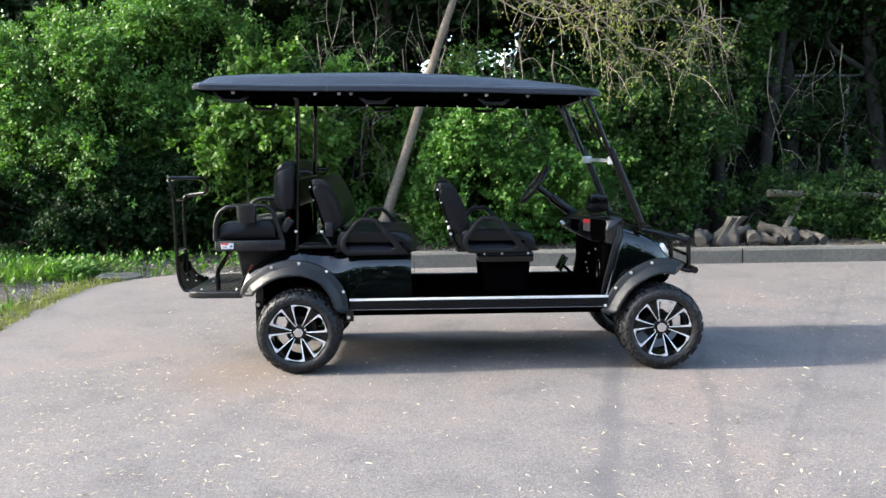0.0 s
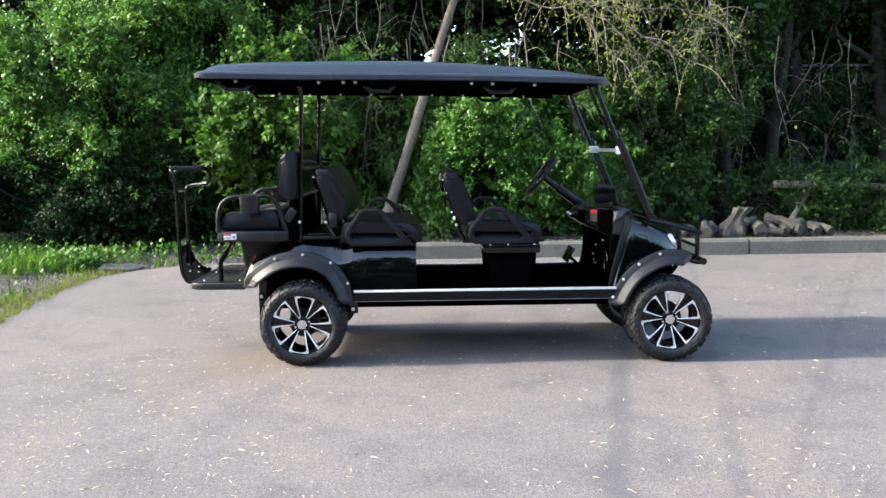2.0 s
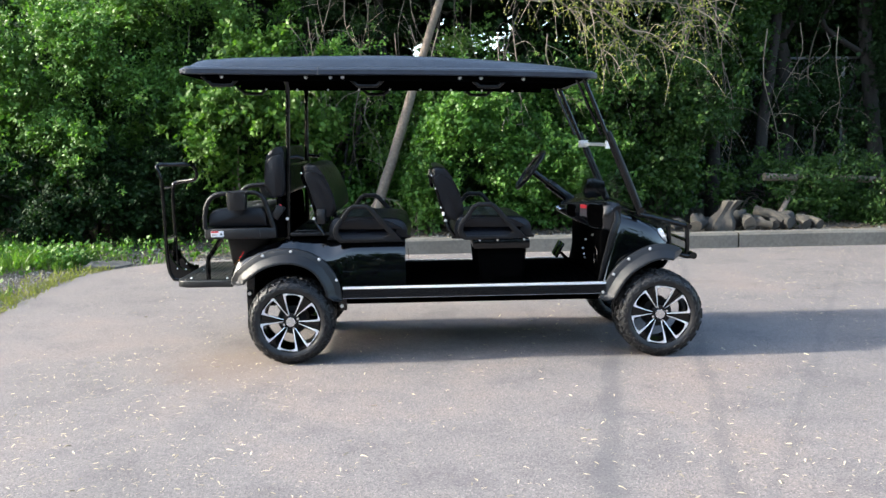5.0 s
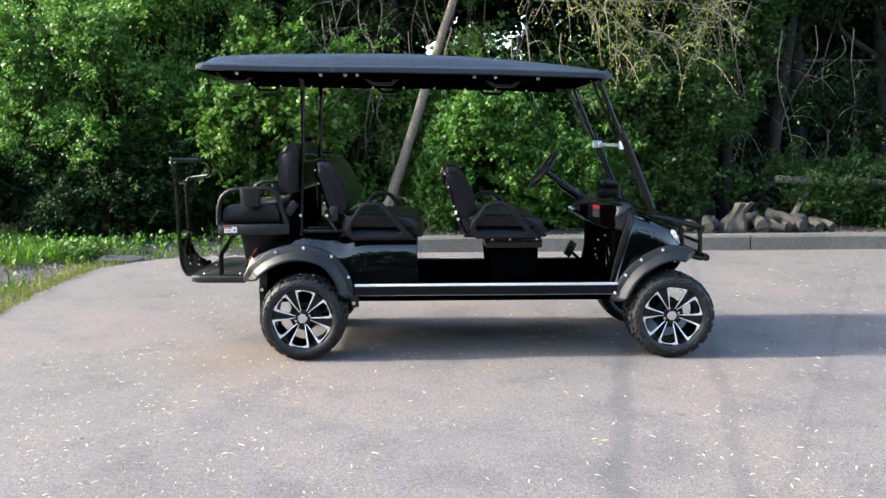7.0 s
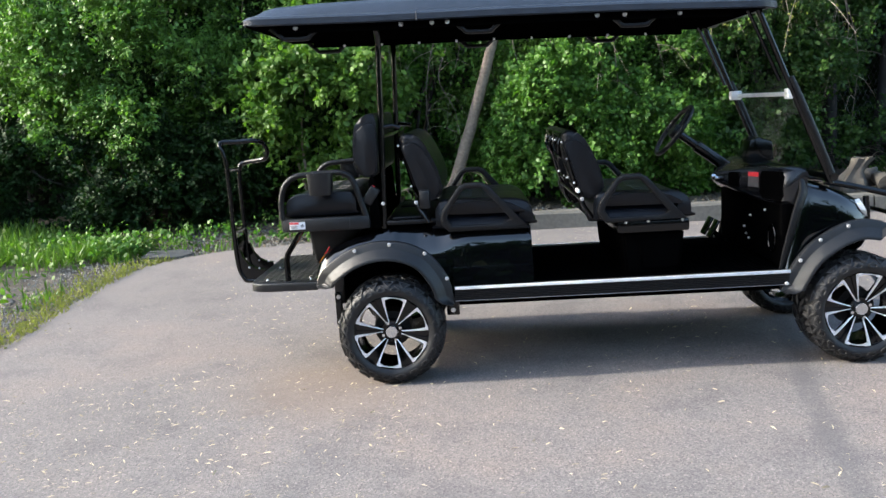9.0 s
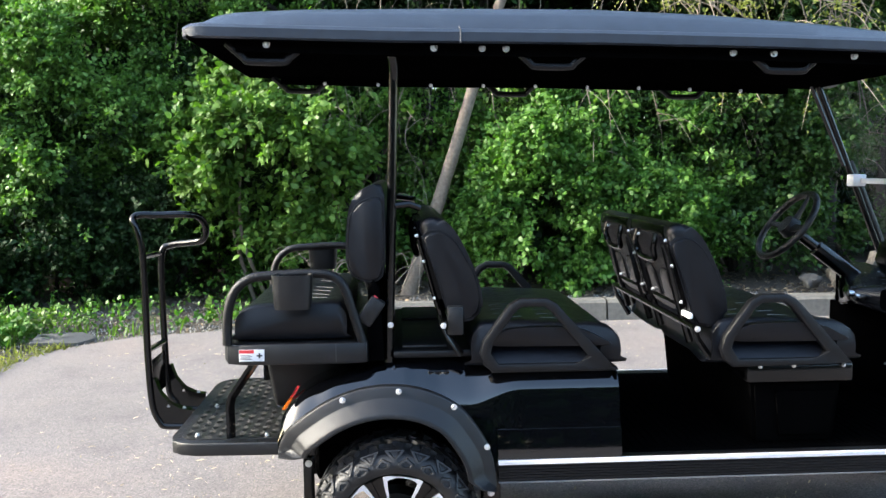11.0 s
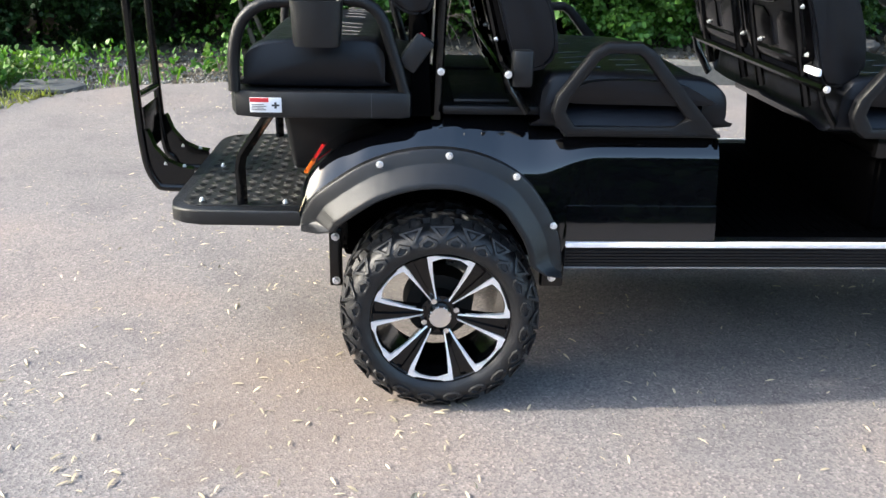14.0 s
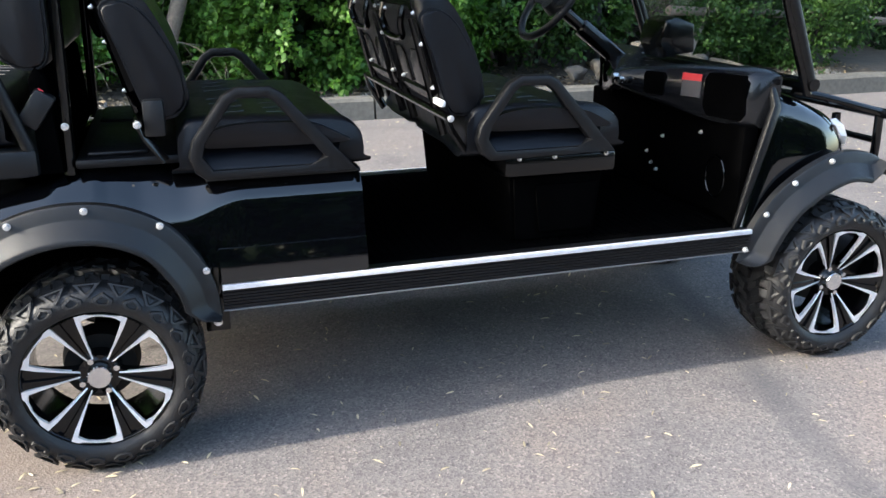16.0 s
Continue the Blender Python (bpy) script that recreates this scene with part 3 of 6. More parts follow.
for y0, y1 in ((0.014, 0.05), (mir(0.05), mir(0.014))):
    bm = bmesh.new()
    sgn = 1 if y0 < CY else -1
    put = (lambda y: y) if sgn > 0 else mir
    rows = [(put(belly(z) - 0.0165), z) for z in (0.520, 0.545, 0.570, 0.595, 0.618)]
    loft(bm, [[(x0, y, z) for y, z in rows] + [(x0, y + 0.012 * sgn, z) for y, z in rows[::-1]] for x0 in (0.352, 0.50, 0.65, 0.778)])
    part("access_panel", bm, paint, cart)
    bm = bmesh.new()
    prism(bm, [(0.335, 0.806), (0.335, 0.816), (0.774, 0.816), (0.774, 0.806)], y0 + 0.032 if sgn > 0 else y0 - 0.07, y1 + 0.07 if sgn > 0 else y1 - 0.032, "y", 0.003)
    part("seat_rail", bm, plastic, cart)


# wheel-arch flares
def flare(path, bolts, near=True):
    p = spline([(x, 0, z) for x, z in path], 8)
    bm = bmesh.new()
    rings = []
    for i, q in enumerate(p):
        d = (p[min(i + 1, len(p) - 1)] - p[max(i - 1, 0)]).normalized()
        nin = Vector((d.z, 0, -d.x))
        f = min(1.0, 0.12 + 0.45 * math.sqrt(min(i, len(p) - 1 - i)))
        sec = [(0.0, 0.022), (0.002, -0.002), (0.008, -0.007), (0.038 * f, -0.009), (0.043 * f, -0.012), (0.080 * f, -0.052), (0.086 * f, -0.056), (0.098 * f, -0.056), (0.101 * f, -0.050), (0.099 * f, -0.03), (0.094 * f, -0.036), (0.078 * f, -0.030), (0.066 * f, 0.0), (0.02, 0.03)]
        row = []
        for r, y in sec:
            yy = y + 0.03 * max(0, (-0.25 - q.x) / 0.15) ** 1.8 * (1 if q.x < 1 else 0)
            row.append((q.x + nin.x * r, yy if near else mir(yy), q.z + nin.z * r))
        rings.append(row)
    loft(bm, rings)
    ob = part("wheel_arch_flare", bm, flare_grey, cart, "matt black plastic wheel-arch flare")
    if near:
        for x, y, z in bolts:
            bolt(ob, (x, y - 0.008, z), 0.0082)
    return ob


FRONT_ARCH = [(2.075, 0.405), (2.115, 0.495), (2.175, 0.59), (2.25, 0.665), (2.37, 0.735), (2.48, 0.765), (2.58, 0.755), (2.63, 0.735)]
REAR_BOLTS = [(-0.335, 0.03, 0.645), (-0.172, 0.002, 0.738), (0.016, 0.0, 0.764), (0.202, 0.0, 0.707), (0.313, 0.0, 0.565)]
FRONT_BOLTS = [(2.105, 0.0, 0.445), (2.175, 0.0, 0.565), (2.278, 0.0, 0.668), (2.42, 0.0, 0.735)]
for near in (True, False):
    flare(REAR_ARCH, REAR_BOLTS, near)
    flare(FRONT_ARCH, FRONT_BOLTS, near)

# sills, floor
for y0, y1 in ((-0.008, 0.05), (mir(0.05), mir(-0.008))):
    bm = bmesh.new()
    out = y0 if y0 < 0.5 else y1
    inn = y1 if y0 < 0.5 else y0
    s = 1 if y0 < 0.5 else -1
    prof = [(inn, 0.44), (out + s * 0.004, 0.44)]
    for k in range(5):
        z = 0.446 + k * 0.0095
        prof += [(out, z), (out, z + 0.006), (out + s * 0.003, z + 0.0075)]
    prof += [(out, 0.4995), (out + s * 0.012, 0.4995), (out + s * 0.012, 0.512), (inn, 0.512)]
    prism(bm, prof, 0.352, 2.125, "x")
    sill = part("sill", bm, plastic, cart, "ribbed black sill with bright trim", smooth=False)
    bm = bmesh.new()
    q = sorted((out - s * 0.004, out + s * 0.010))
    box(bm, (0.352, q[0], 0.500), (2.125, q[1], 0.516), 0.002)
    part("trim_strip", bm, strip_alu, sill, "bright aluminium strip")
    bm = bmesh.new()
    box(bm, (0.352, min(out - s * 0.003, inn), 0.4365), (2.125, max(out - s * 0.003, inn), 0.4395), 0.0005)
    part("trim_strip", bm, strip_dark, sill, "thin dull lower edge strip")
bm = bmesh.new()
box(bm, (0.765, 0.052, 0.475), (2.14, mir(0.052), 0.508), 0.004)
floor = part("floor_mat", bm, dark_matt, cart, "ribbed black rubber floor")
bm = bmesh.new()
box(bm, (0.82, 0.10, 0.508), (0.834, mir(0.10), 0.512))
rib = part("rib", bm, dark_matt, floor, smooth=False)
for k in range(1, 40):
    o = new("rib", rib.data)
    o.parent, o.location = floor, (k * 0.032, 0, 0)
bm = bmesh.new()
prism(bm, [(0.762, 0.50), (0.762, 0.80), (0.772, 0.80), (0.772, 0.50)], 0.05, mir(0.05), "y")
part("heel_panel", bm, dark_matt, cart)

tread_mat = material("tread_plate", (0.010, 0.010, 0.011), 0.42, var=0.25, scale=30, spec=0.45)
# rear tray, well and footstep
bm = bmesh.new()
out = [(-0.585, 0.14), (-0.565, 0.085), (-0.50, 0.062), (-0.12, 0.062), (-0.09, 0.075), (-0.085, 0.11)]
out = out + [(x, mir(y)) for x, y in out[::-1]]
prism(bm, out, 0.846, 0.918, "z", 0.008)
tray = part("rear_seat_base", bm, flare_grey, cart, "dark grey moulded rear seat base")
bm = bmesh.new()
box(bm, (-0.196, 0.0605, 0.848), (-0.1945, 0.064, 0.917))
part("joint_line", bm, stitch_grey, tray)
bm = bmesh.new()
box(bm, (-0.522, 0.058, 0.862), (-0.437, 0.0610, 0.902), 0.0005)
label = part("warning_label", bm, white_label, tray, "white warning label with a red band")
bm = bmesh.new()
box(bm, (-0.521, 0.0565, 0.890), (-0.471, 0.0578, 0.9015))
part("red_band", bm, red_label, label)
bm = bmesh.new()
for k in range(4):
    box(bm, (-0.517, 0.0565, 0.8685 + k * 0.0047), (-0.478 - 0.006 * (k % 2), 0.0578, 0.8702 + k * 0.0047))
box(bm, (-0.463, 0.0565, 0.879), (-0.443, 0.0578, 0.884))
box(bm, (-0.456, 0.0565, 0.873), (-0.450, 0.0578, 0.890))
part("printed_bars", bm, ink, label)
bm = bmesh.new()
loft(bm, [[(-0.475, 0.28, 0.86), (-0.475, mir(0.28), 0.86), (-0.15, mir(0.28), 0.86), (-0.15, 0.28, 0.86)], [(-0.445, 0.31, 0.63), (-0.445, mir(0.31), 0.63), (-0.20, mir(0.31), 0.63), (-0.20, 0.31, 0.63)]])
bmesh.ops.bevel(bm, geom=list(bm.edges), offset=0.02, segments=3, profile=0.5, affect="EDGES")
part("storage_well", bm, plastic, cart)

bm = bmesh.new()
STEP_Y0 = 0.145
out = [(-0.805, STEP_Y0 + 0.10), (-0.79, STEP_Y0 + 0.04), (-0.755, STEP_Y0 + 0.01), (-0.70, STEP_Y0), (-0.41, STEP_Y0 - 0.015)]
out = out + [(x, mir(y)) for x, y in out[::-1]]
prism(bm, out, 0.508, 0.554, "z", 0.007)
step = part("footstep", bm, flare_grey, cart, "dark footstep with chequer plate tread")
bm = bmesh.new()
out = [(-0.765, STEP_Y0 + 0.08), (-0.74, STEP_Y0 + 0.045), (-0.70, STEP_Y0 + 0.035), (-0.415, STEP_Y0 + 0.03)]
prism(bm, out + [(x, mir(y)) for x, y in out[::-1]], 0.554, 0.557, "z")
for i in range(9):
    for j in range(24):
        x, y = -0.742 + i * 0.038, 0.205 + j * 0.036
        a = 45 if (i + j) % 2 else -45
        for k in (-1, 0, 1):
            m = pose(x, y, 0.557, 0, 0, a) @ pose(0, k * 0.0075, 0)
            box(bm, (-0.012, -0.0016, 0), (0.012, 0.0016, 0.0014), m=m)
part("tread_plate", bm, tread_mat, step, "black chequer plate")
for q in ((-0.71, 0.22), (-0.46, 0.205), (-0.72, 0.60), (-0.47, 0.60)):
    bolt(step, (q[0], q[1], 0.557), 0.007, (0, 0, 1))
for y in (0.195, mir(0.195)):
    bm = bmesh.new()
    p = [(-0.585, y, 0.555), (-0.585, y, 0.67), (-0.578, y, 0.705), (-0.49, y + 0.0, 0.83), (-0.47, y, 0.86)]
    tube(bm, [q for q in p], 0.019, 8, flat=0.6)
    part("step_strut", bm, steel_black, cart)

# rear grab handle
bm = bmesh.new()
ya, yb, gx = 0.52, 0.76, -0.950
low = [(-0.80, ya, 0.505), (-0.90, ya, 0.507), (-0.925, ya, 0.525), (gx - 0.002, ya, 0.60), (gx - 0.012, ya, 0.80), (gx - 0.014, ya, 1.10), (gx - 0.018, ya, 1.24), (gx - 0.035, ya, 1.33), (gx - 0.05, ya + 0.01, 1.36), (gx - 0.035, ya + 0.03, 1.378), (gx + 0.04, ya + 0.05, 1.376), (gx + 0.14, ya + 0.06, 1.377), (gx + 0.185, ya + 0.10, 1.36), (gx + 0.20, ya + 0.13, 1.31), (gx + 0.175, ya + 0.17, 1.262), (gx + 0.12, ya + 0.2, 1.248), (gx + 0.03, yb, 1.235), (gx - 0.008, yb, 1.20), (gx - 0.014, yb, 1.0), (gx - 0.005, yb, 0.62), (-0.925, yb, 0.545), (-0.90, yb, 0.512), (-0.80, yb, 0.505)]
low = [(x, y, 0.505 + (z - 0.505) * 0.955) for x, y, z in low]
tube(bm, spline(low, 5), 0.0138, 10)
grab = part("grab_handle", bm, steel_black, cart, "tall black tubular grab handle")
for z in (0.81, 1.18):
    bm = bmesh.new()
    tube(bm, [(gx - 0.012, ya, z), (gx - 0.012, yb, z - 0.01)], 0.012, 8)
    part("cross_bar", bm, steel_black, grab)
bm = bmesh.new()
box(bm, (gx - 0.010, ya + 0.03, 0.615), (gx - 0.004, yb - 0.03, 0.765), 0.002)
part("backing_plate", bm, shell_gloss, grab, "glossy black plate between the posts")
for y in (ya, yb):
    bm = bmesh.new()
    prism(bm, [(gx - 0.010, 0.70), (gx + 0.012, 0.70), (gx + 0.030, 0.645), (gx + 0.065, 0.600), (gx + 0.110, 0.578), (-0.80, 0.572), (-0.80, 0.505), (gx + 0.045, 0.505), (gx + 0.015, 0.525), (gx - 0.006, 0.60)], y - 0.004, y + 0.004, "y")
    prism(bm, [(gx + 0.008, 0.70), (gx + 0.014, 0.70), (gx + 0.032, 0.646), (gx + 0.067, 0.602), (gx + 0.111, 0.580), (-0.80, 0.574), (-0.80, 0.570), (gx + 0.110, 0.576), (gx + 0.063, 0.598), (gx + 0.027, 0.644)], y - 0.018, y + 0.018, "y")
    gus = part("gusset", bm, steel_black, grab)
    for x in (-0.83, -0.89):
        bolt(gus, (x, y, 0.574 if x > -0.85 else 0.584), 0.006, (0, 0, 1))


# seats
def backrest(outline, y0, y1, name="backrest"):
    bm = bmesh.new()
    o = [(p.x, p.z) for p in spline([(x, 0, z) for x, z in outline], 4, True)]
    prism(bm, o, y0, y1, "y", 0.028, 4)
    ob = part(name, bm, vinyl, cart, "padded black vinyl backrest", sharp=60)
    cx, z0, z1 = sum(a for a, b in o) / len(o), min(b for a, b in o), max(b for a, b in o)
    zm = z0 + (z1 - z0) * 0.42
    # the stitched side cheek stops short of the rolled top
    cheek = [(cx + (a - cx) * 0.87, zm + (b - zm) * (0.93 if b < zm else 0.74)) for a, b in o]
    seam = [(cx + (a - cx) * 0.91, zm + (b - zm) * (0.96 if b < zm else 0.775)) for a, b in o]
    for y, s in ((y0, -1), (y1, 1)):
        bm = bmesh.new()
        prism(bm, cheek, y - 0.007, y + 0.007, "y", 0.006, 3)
        part("side_panel", bm, vinyl, ob, sharp=60)
        bm = bmesh.new()
        tube(bm, [(a, y - s * 0.0005, b) for a, b in seam], 0.0026, 6, True)
        part("piping", bm, vinyl, ob)
    return ob


def cushion(x0, x1, z0, top, y0, y1, facing=1):
    """A bench cushion with a rolled front, a side bolster and stitched channels."""
    bm = bmesh.new()
    L = x1 - x0
    f = [(0.0, 0.10), (0.0, 0.62), (0.03, 0.84), (0.10, 0.97), (0.35, 0.97), (0.60, 0.93), (0.80, 0.90), (0.91, 0.83), (0.98, 0.66), (1.0, 0.40), (1.0, 0.12), (0.97, 0.0), (0.03, 0.0)]
    o = spline([(x0 + u * L if facing > 0 else x1 - u * L, 0, z0 + w * (top - z0)) for u, w in f], 4, True)
    rings = []
    cx, cz = (x0 + x1) / 2, (z0 + top) / 2
    FILL = [(y0, 0.80), (y0 + 0.008, 0.9), (y0 + 0.03, 0.98), (y0 + 0.06, 1.0), (y0 + 0.10, 0.92), (y0 + 0.17, 0.80), (CY - 0.05, 0.80), (CY, 0.74), (CY + 0.05, 0.80), (y1 - 0.25, 0.80), (y1 - 0.10, 0.74), (y1 - 0.04, 0.62), (y1 - 0.01, 0.45), (y1, 0.3)]
    for y, k in FILL:
        rings.append([(cx + (p.x - cx) * min(1, 0.6 + k / 2), y, cz + (p.z - cz) * k) for p in o])
    loft(bm, rings)
    ob = part("seat_cushion", bm, vinyl, cart, "padded black vinyl bench cushion", sharp=60)
    for yb0, yb1 in ((y0 + 0.09, CY - 0.05), (CY + 0.05, y1 - 0.09)):
        k = 4
        bm = bmesh.new()
        for i in range(k):
            y = yb0 + (yb1 - yb0) * (i + 0.5) / k
            for ua in (0.20, 0.50):
                row = []
                for u in (ua, ua + 0.06, ua + 0.12, ua + 0.18):
                    w = along([(0.1, 0.985), (0.35, 0.985), (0.60, 0.935), (0.80, 0.875)], u)
                    yy = y + (u - ua) * 0.22
                    z = cz + (z0 + w * (top - z0) - cz) * along(FILL, yy)
                    row.append((x0 + u * L if facing > 0 else x1 - u * L, yy, z))
                tube(bm, row, 0.0014, 5)
        part("stitching", bm, stitch_grey, ob)["kind"] = "stuff"
    return ob


def side_bolster(x0, x1, z0, y0):
    """The end of a bench cushion: a fat roll above a flat sloping panel."""
    bm = bmesh.new()
    m = (x0 + x1) / 2
    o = spline([(x0 - 0.01, 0, z0 + 0.086), (x0 + 0.012, 0, z0 + 0.118), (x0 + 0.07, 0, z0 + 0.140), (m, 0, z0 + 0.146), (x1 - 0.05, 0, z0 + 0.136), (x1 + 0.03, 0, z0 + 0.100), (x1 + 0.045, 0, z0 + 0.080), (m, 0, z0 + 0.080)], 4, True)
    prism(bm, [(p.x, p.z) for p in o], y0 - 0.006, y0 + 0.06, "y", 0.026, 4)
    part("side_bolster", bm, vinyl, cart, "", sharp=70)
    bm = bmesh.new()
    loft(bm, [[(x0 + 0.002, y0 - 0.026, z0), (x1 + 0.012, y0 - 0.026, z0), (x1 + 0.03, y0 + 0.018, z0 + 0.080), (x0 - 0.006, y0 + 0.018, z0 + 0.080)], [(x0 + 0.002, y0 + 0.06, z0), (x1 + 0.012, y0 + 0.06, z0), (x1 + 0.03, y0 + 0.06, z0 + 0.080), (x0 - 0.006, y0 + 0.06, z0 + 0.080)]])
    bmesh.ops.bevel(bm, geom=list(bm.edges), offset=0.006, segments=2, affect="EDGES")
    part("side_skirt", bm, vinyl, cart, "", sharp=70)


def armrest(dx, near):
    outer = [(0.298, 0.885), (0.310, 0.93), (0.402, 1.052), (0.442, 1.074), (0.535, 1.074), (0.572, 1.055), (0.70, 0.915), (0.785, 0.826), (0.345, 0.820), (0.312, 0.845)]
    inner = [(0.338, 0.888), (0.348, 0.925), (0.424, 1.028), (0.448, 1.043), (0.528, 1.043), (0.550, 1.028), (0.662, 0.900), (0.685, 0.872), (0.655, 0.850), (0.365, 0.850)]
    lo, hi = (0.022, 0.062) if near else (mir(0.062), mir(0.022))
    bm = bmesh.new()
    ring_prism(bm, [(0.294 + (x - 0.298) * 0.962 + dx, z - 0.008) for x, z in outer], [(0.294 + (x - 0.298) * 0.962 + dx, z - 0.008) for x, z in inner], lo, hi, 0.009)
    ob = part("armrest", bm, plastic, cart, "moulded black plastic armrest")
    for x in (0.36, 0.56):
        bolt(ob, (x + dx, (lo + hi) / 2, 0.826), 0.006, (0, 0, -1))


MID_BACK = [(x, z - 0.048) for x, z in [(0.098, 1.345), (0.115, 1.385), (0.165, 1.385), (0.215, 1.345), (0.255, 1.275), (0.295, 1.18), (0.312, 1.09), (0.300, 1.045), (0.255, 1.025), (0.205, 1.03), (0.175, 1.10), (0.135, 1.23)]]
FRONT_DX = 0.865
REAR_BACK = [(x, 1.12 + (z - 1.145) * 0.96) for x, z in [(-0.158, 1.22), (-0.150, 1.38), (-0.125, 1.455), (-0.07, 1.492), (-0.03, 1.488), (-0.022, 1.40), (-0.025, 1.20), (-0.045, 1.15), (-0.085, 1.145), (-0.135, 1.165)]]
for y0, y1 in ((0.105, 0.640), (mir(0.640), mir(0.105))):
    backrest(REAR_BACK, y0, y1)
    backrest(MID_BACK, y0, y1)
    backrest([(x + FRONT_DX, z - 0.035) for x, z in MID_BACK], y0, y1)
cushion(0.27, 0.79, 0.82, 0.985, 0.075, mir(0.075))
cushion(0.27 + 0.845, 0.785 + 0.845, 0.813, 0.98, 0.075, mir(0.075))
cushion(-0.540, -0.16, 0.92, 1.062, 0.10, mir(0.10), -1)
for near in (True, False):
    armrest(0.0, near)
    armrest(0.835, near)
for dx in (0.0, 0.84):
    side_bolster(0.33 + dx, 0.69 + dx, 0.818, 0.045)


# seat-back shells and frames
def seat_frame(dx, dz, rear=False):
    bm = bmesh.new()
    for y in (0.20, 0.54, mir(0.54), mir(0.20)):
        tube(bm, [(0.20 + dx, y, 0.90 + dz), (0.155 + dx, y, 1.05 + dz), (0.10 + dx, y, 1.26 + dz)], 0.014, 8)
    tube(bm, [(0.172 + dx, 0.055, 0.976 + dz), (0.172 + dx, mir(0.055), 0.976 + dz)], 0.013, 8)
    tube(bm, [(0.172 + dx, 0.085, 0.976 + dz), (0.19 + dx, 0.085, 0.93 + dz), (0.235 + dx, 0.085, 0.865 + dz)], 0.015, 8, flat=0.5)
    tube(bm, [(0.172 + dx, mir(0.075), 0.976 + dz), (0.185 + dx, mir(0.075), 0.93 + dz), (0.24 + dx, mir(0.075), 0.84 + dz)], 0.022, 8, flat=0.5)
    fr = part("seat_frame", bm, steel_black, cart)
    def back(y, z, out):
        """A place on the seat back's rear face, out from it."""
        u = (z - 1.01) / 0.31
        return (0.176 + dx - 0.084 * u - out, y, z + dz - out * 0.27)

    for y0, y1 in ((0.118, 0.628), (mir(0.628), mir(0.118))):
        def outline(m, z_low=1.005, z_high=1.325, c=0.05):
            a, b, lo, hi = y0 + m, y1 - m, z_low + m, z_high - m
            return [(a + c, lo), (b - c, lo), (b, lo + c), (b, hi - c), (b - c, hi), (a + c, hi), (a, hi - c), (a, lo + c)]
        bm = bmesh.new()
        loft(bm, [[back(y, z, o) for y, z in outline(m)] for m, o in ((0.0, -0.03), (0.0, 0.006), (0.008, 0.014), (0.030, 0.014), (0.038, 0.004))])
        shell = part("seat_shell", bm, shell_gloss, cart, "glossy black ribbed seat-back shell with grab loop")
        m = (y0 + y1) / 2
        for a_, b_, lo_, hi_ in ((y0 + 0.065, m - 0.025, 1.045, 1.165), (m + 0.025, y1 - 0.065, 1.045, 1.165)):
            bm = bmesh.new()
            loft(bm, [[back(y, z, o) for y, z in ((a_ + k, lo_ + k), (b_ - k, lo_ + k), (b_ - k, hi_ - 0.03), (b_ - 0.04, hi_ - k), (a_ + 0.04, hi_ - k), (a_ + k, hi_ - 0.03))] for k, o in ((0.0, 0.002), (0.004, 0.011), (0.012, 0.012))])
            part("raised_panel", bm, shell_gloss, shell)
        w = 0.12
        bm = bmesh.new()
        tube(bm, spline([back(m - w, 1.295, 0.012), back(m - w, 1.25, 0.034), back(m - w + 0.03, 1.205, 0.034), back(m + w - 0.03, 1.205, 0.034), back(m + w, 1.25, 0.034), back(m + w, 1.295, 0.012)], 5), 0.011, 8)
        part("grab_loop", bm, steel_black, shell)
        for y in (y0 + 0.022, y1 - 0.15):
            for z in (1.06, 1.19, 1.28):
                bolt(shell, back(y, z, 0.012), 0.0058, (-1, 0, -0.27))
    bolt(fr, (0.172 + dx, 0.044, 0.976 + dz), 0.0082)
    return fr


seat_frame(0.0, 0.0)
front_frame = seat_frame(0.878, -0.03)
bm = bmesh.new()
box(bm, (1.03, 0.075, 0.975), (1.045, 0.16, 0.995), 0.004, m=None)
part("hinge_tag", bm, white_plastic, front_frame, "white plastic tag")
bm = bmesh.new()
box(bm, (0.0, 0.10, 0.852), (0.30, mir(0.22), 0.878), 0.008)
box(bm, (0.03, 0.13, 0.878), (0.19, 0.52, 0.892), 0.008)
box(bm, (0.03, 0.70, 0.878), (0.19, mir(0.24), 0.888), 0.008)
part("seat_deck", bm, plastic, cart)
# dark panel added to fill the open gap between the seats with black
bm = bmesh.new()
prism(bm, [(-0.09, 0.845), (-0.085, 1.10), (-0.065, 1.13), (-0.045, 1.10), (-0.03, 0.845)], 0.10, mir(0.10), "y", 0.006)
part("seat_divider", bm, dark_matt, cart)
# belt buckles
for at, tilt in (((-0.075, 0.11, 1.02), 35), ((0.215, 0.09, 0.985), 0)):
    bm = bmesh.new()
    box(bm, (-0.028, -0.022, -0.05), (0.028, 0.022, 0.05), 0.008, m=pose(*at, 0, tilt, 0))
    belt = part("belt_buckle", bm, flare_grey, cart, "black seat belt buckle")
    if tilt:
        bm = bmesh.new()
        box(bm, (-0.022, -0.016, 0.048), (-0.006, 0.016, 0.053), 0.002, m=pose(*at, 0, tilt, 0))
        part("release_button", bm, red_label, belt)
bolt(cart, (-0.008, 0.065, 0.977), 0.0082)
bolt(cart, (0.171, 0.038, 0.976), 0.0082)
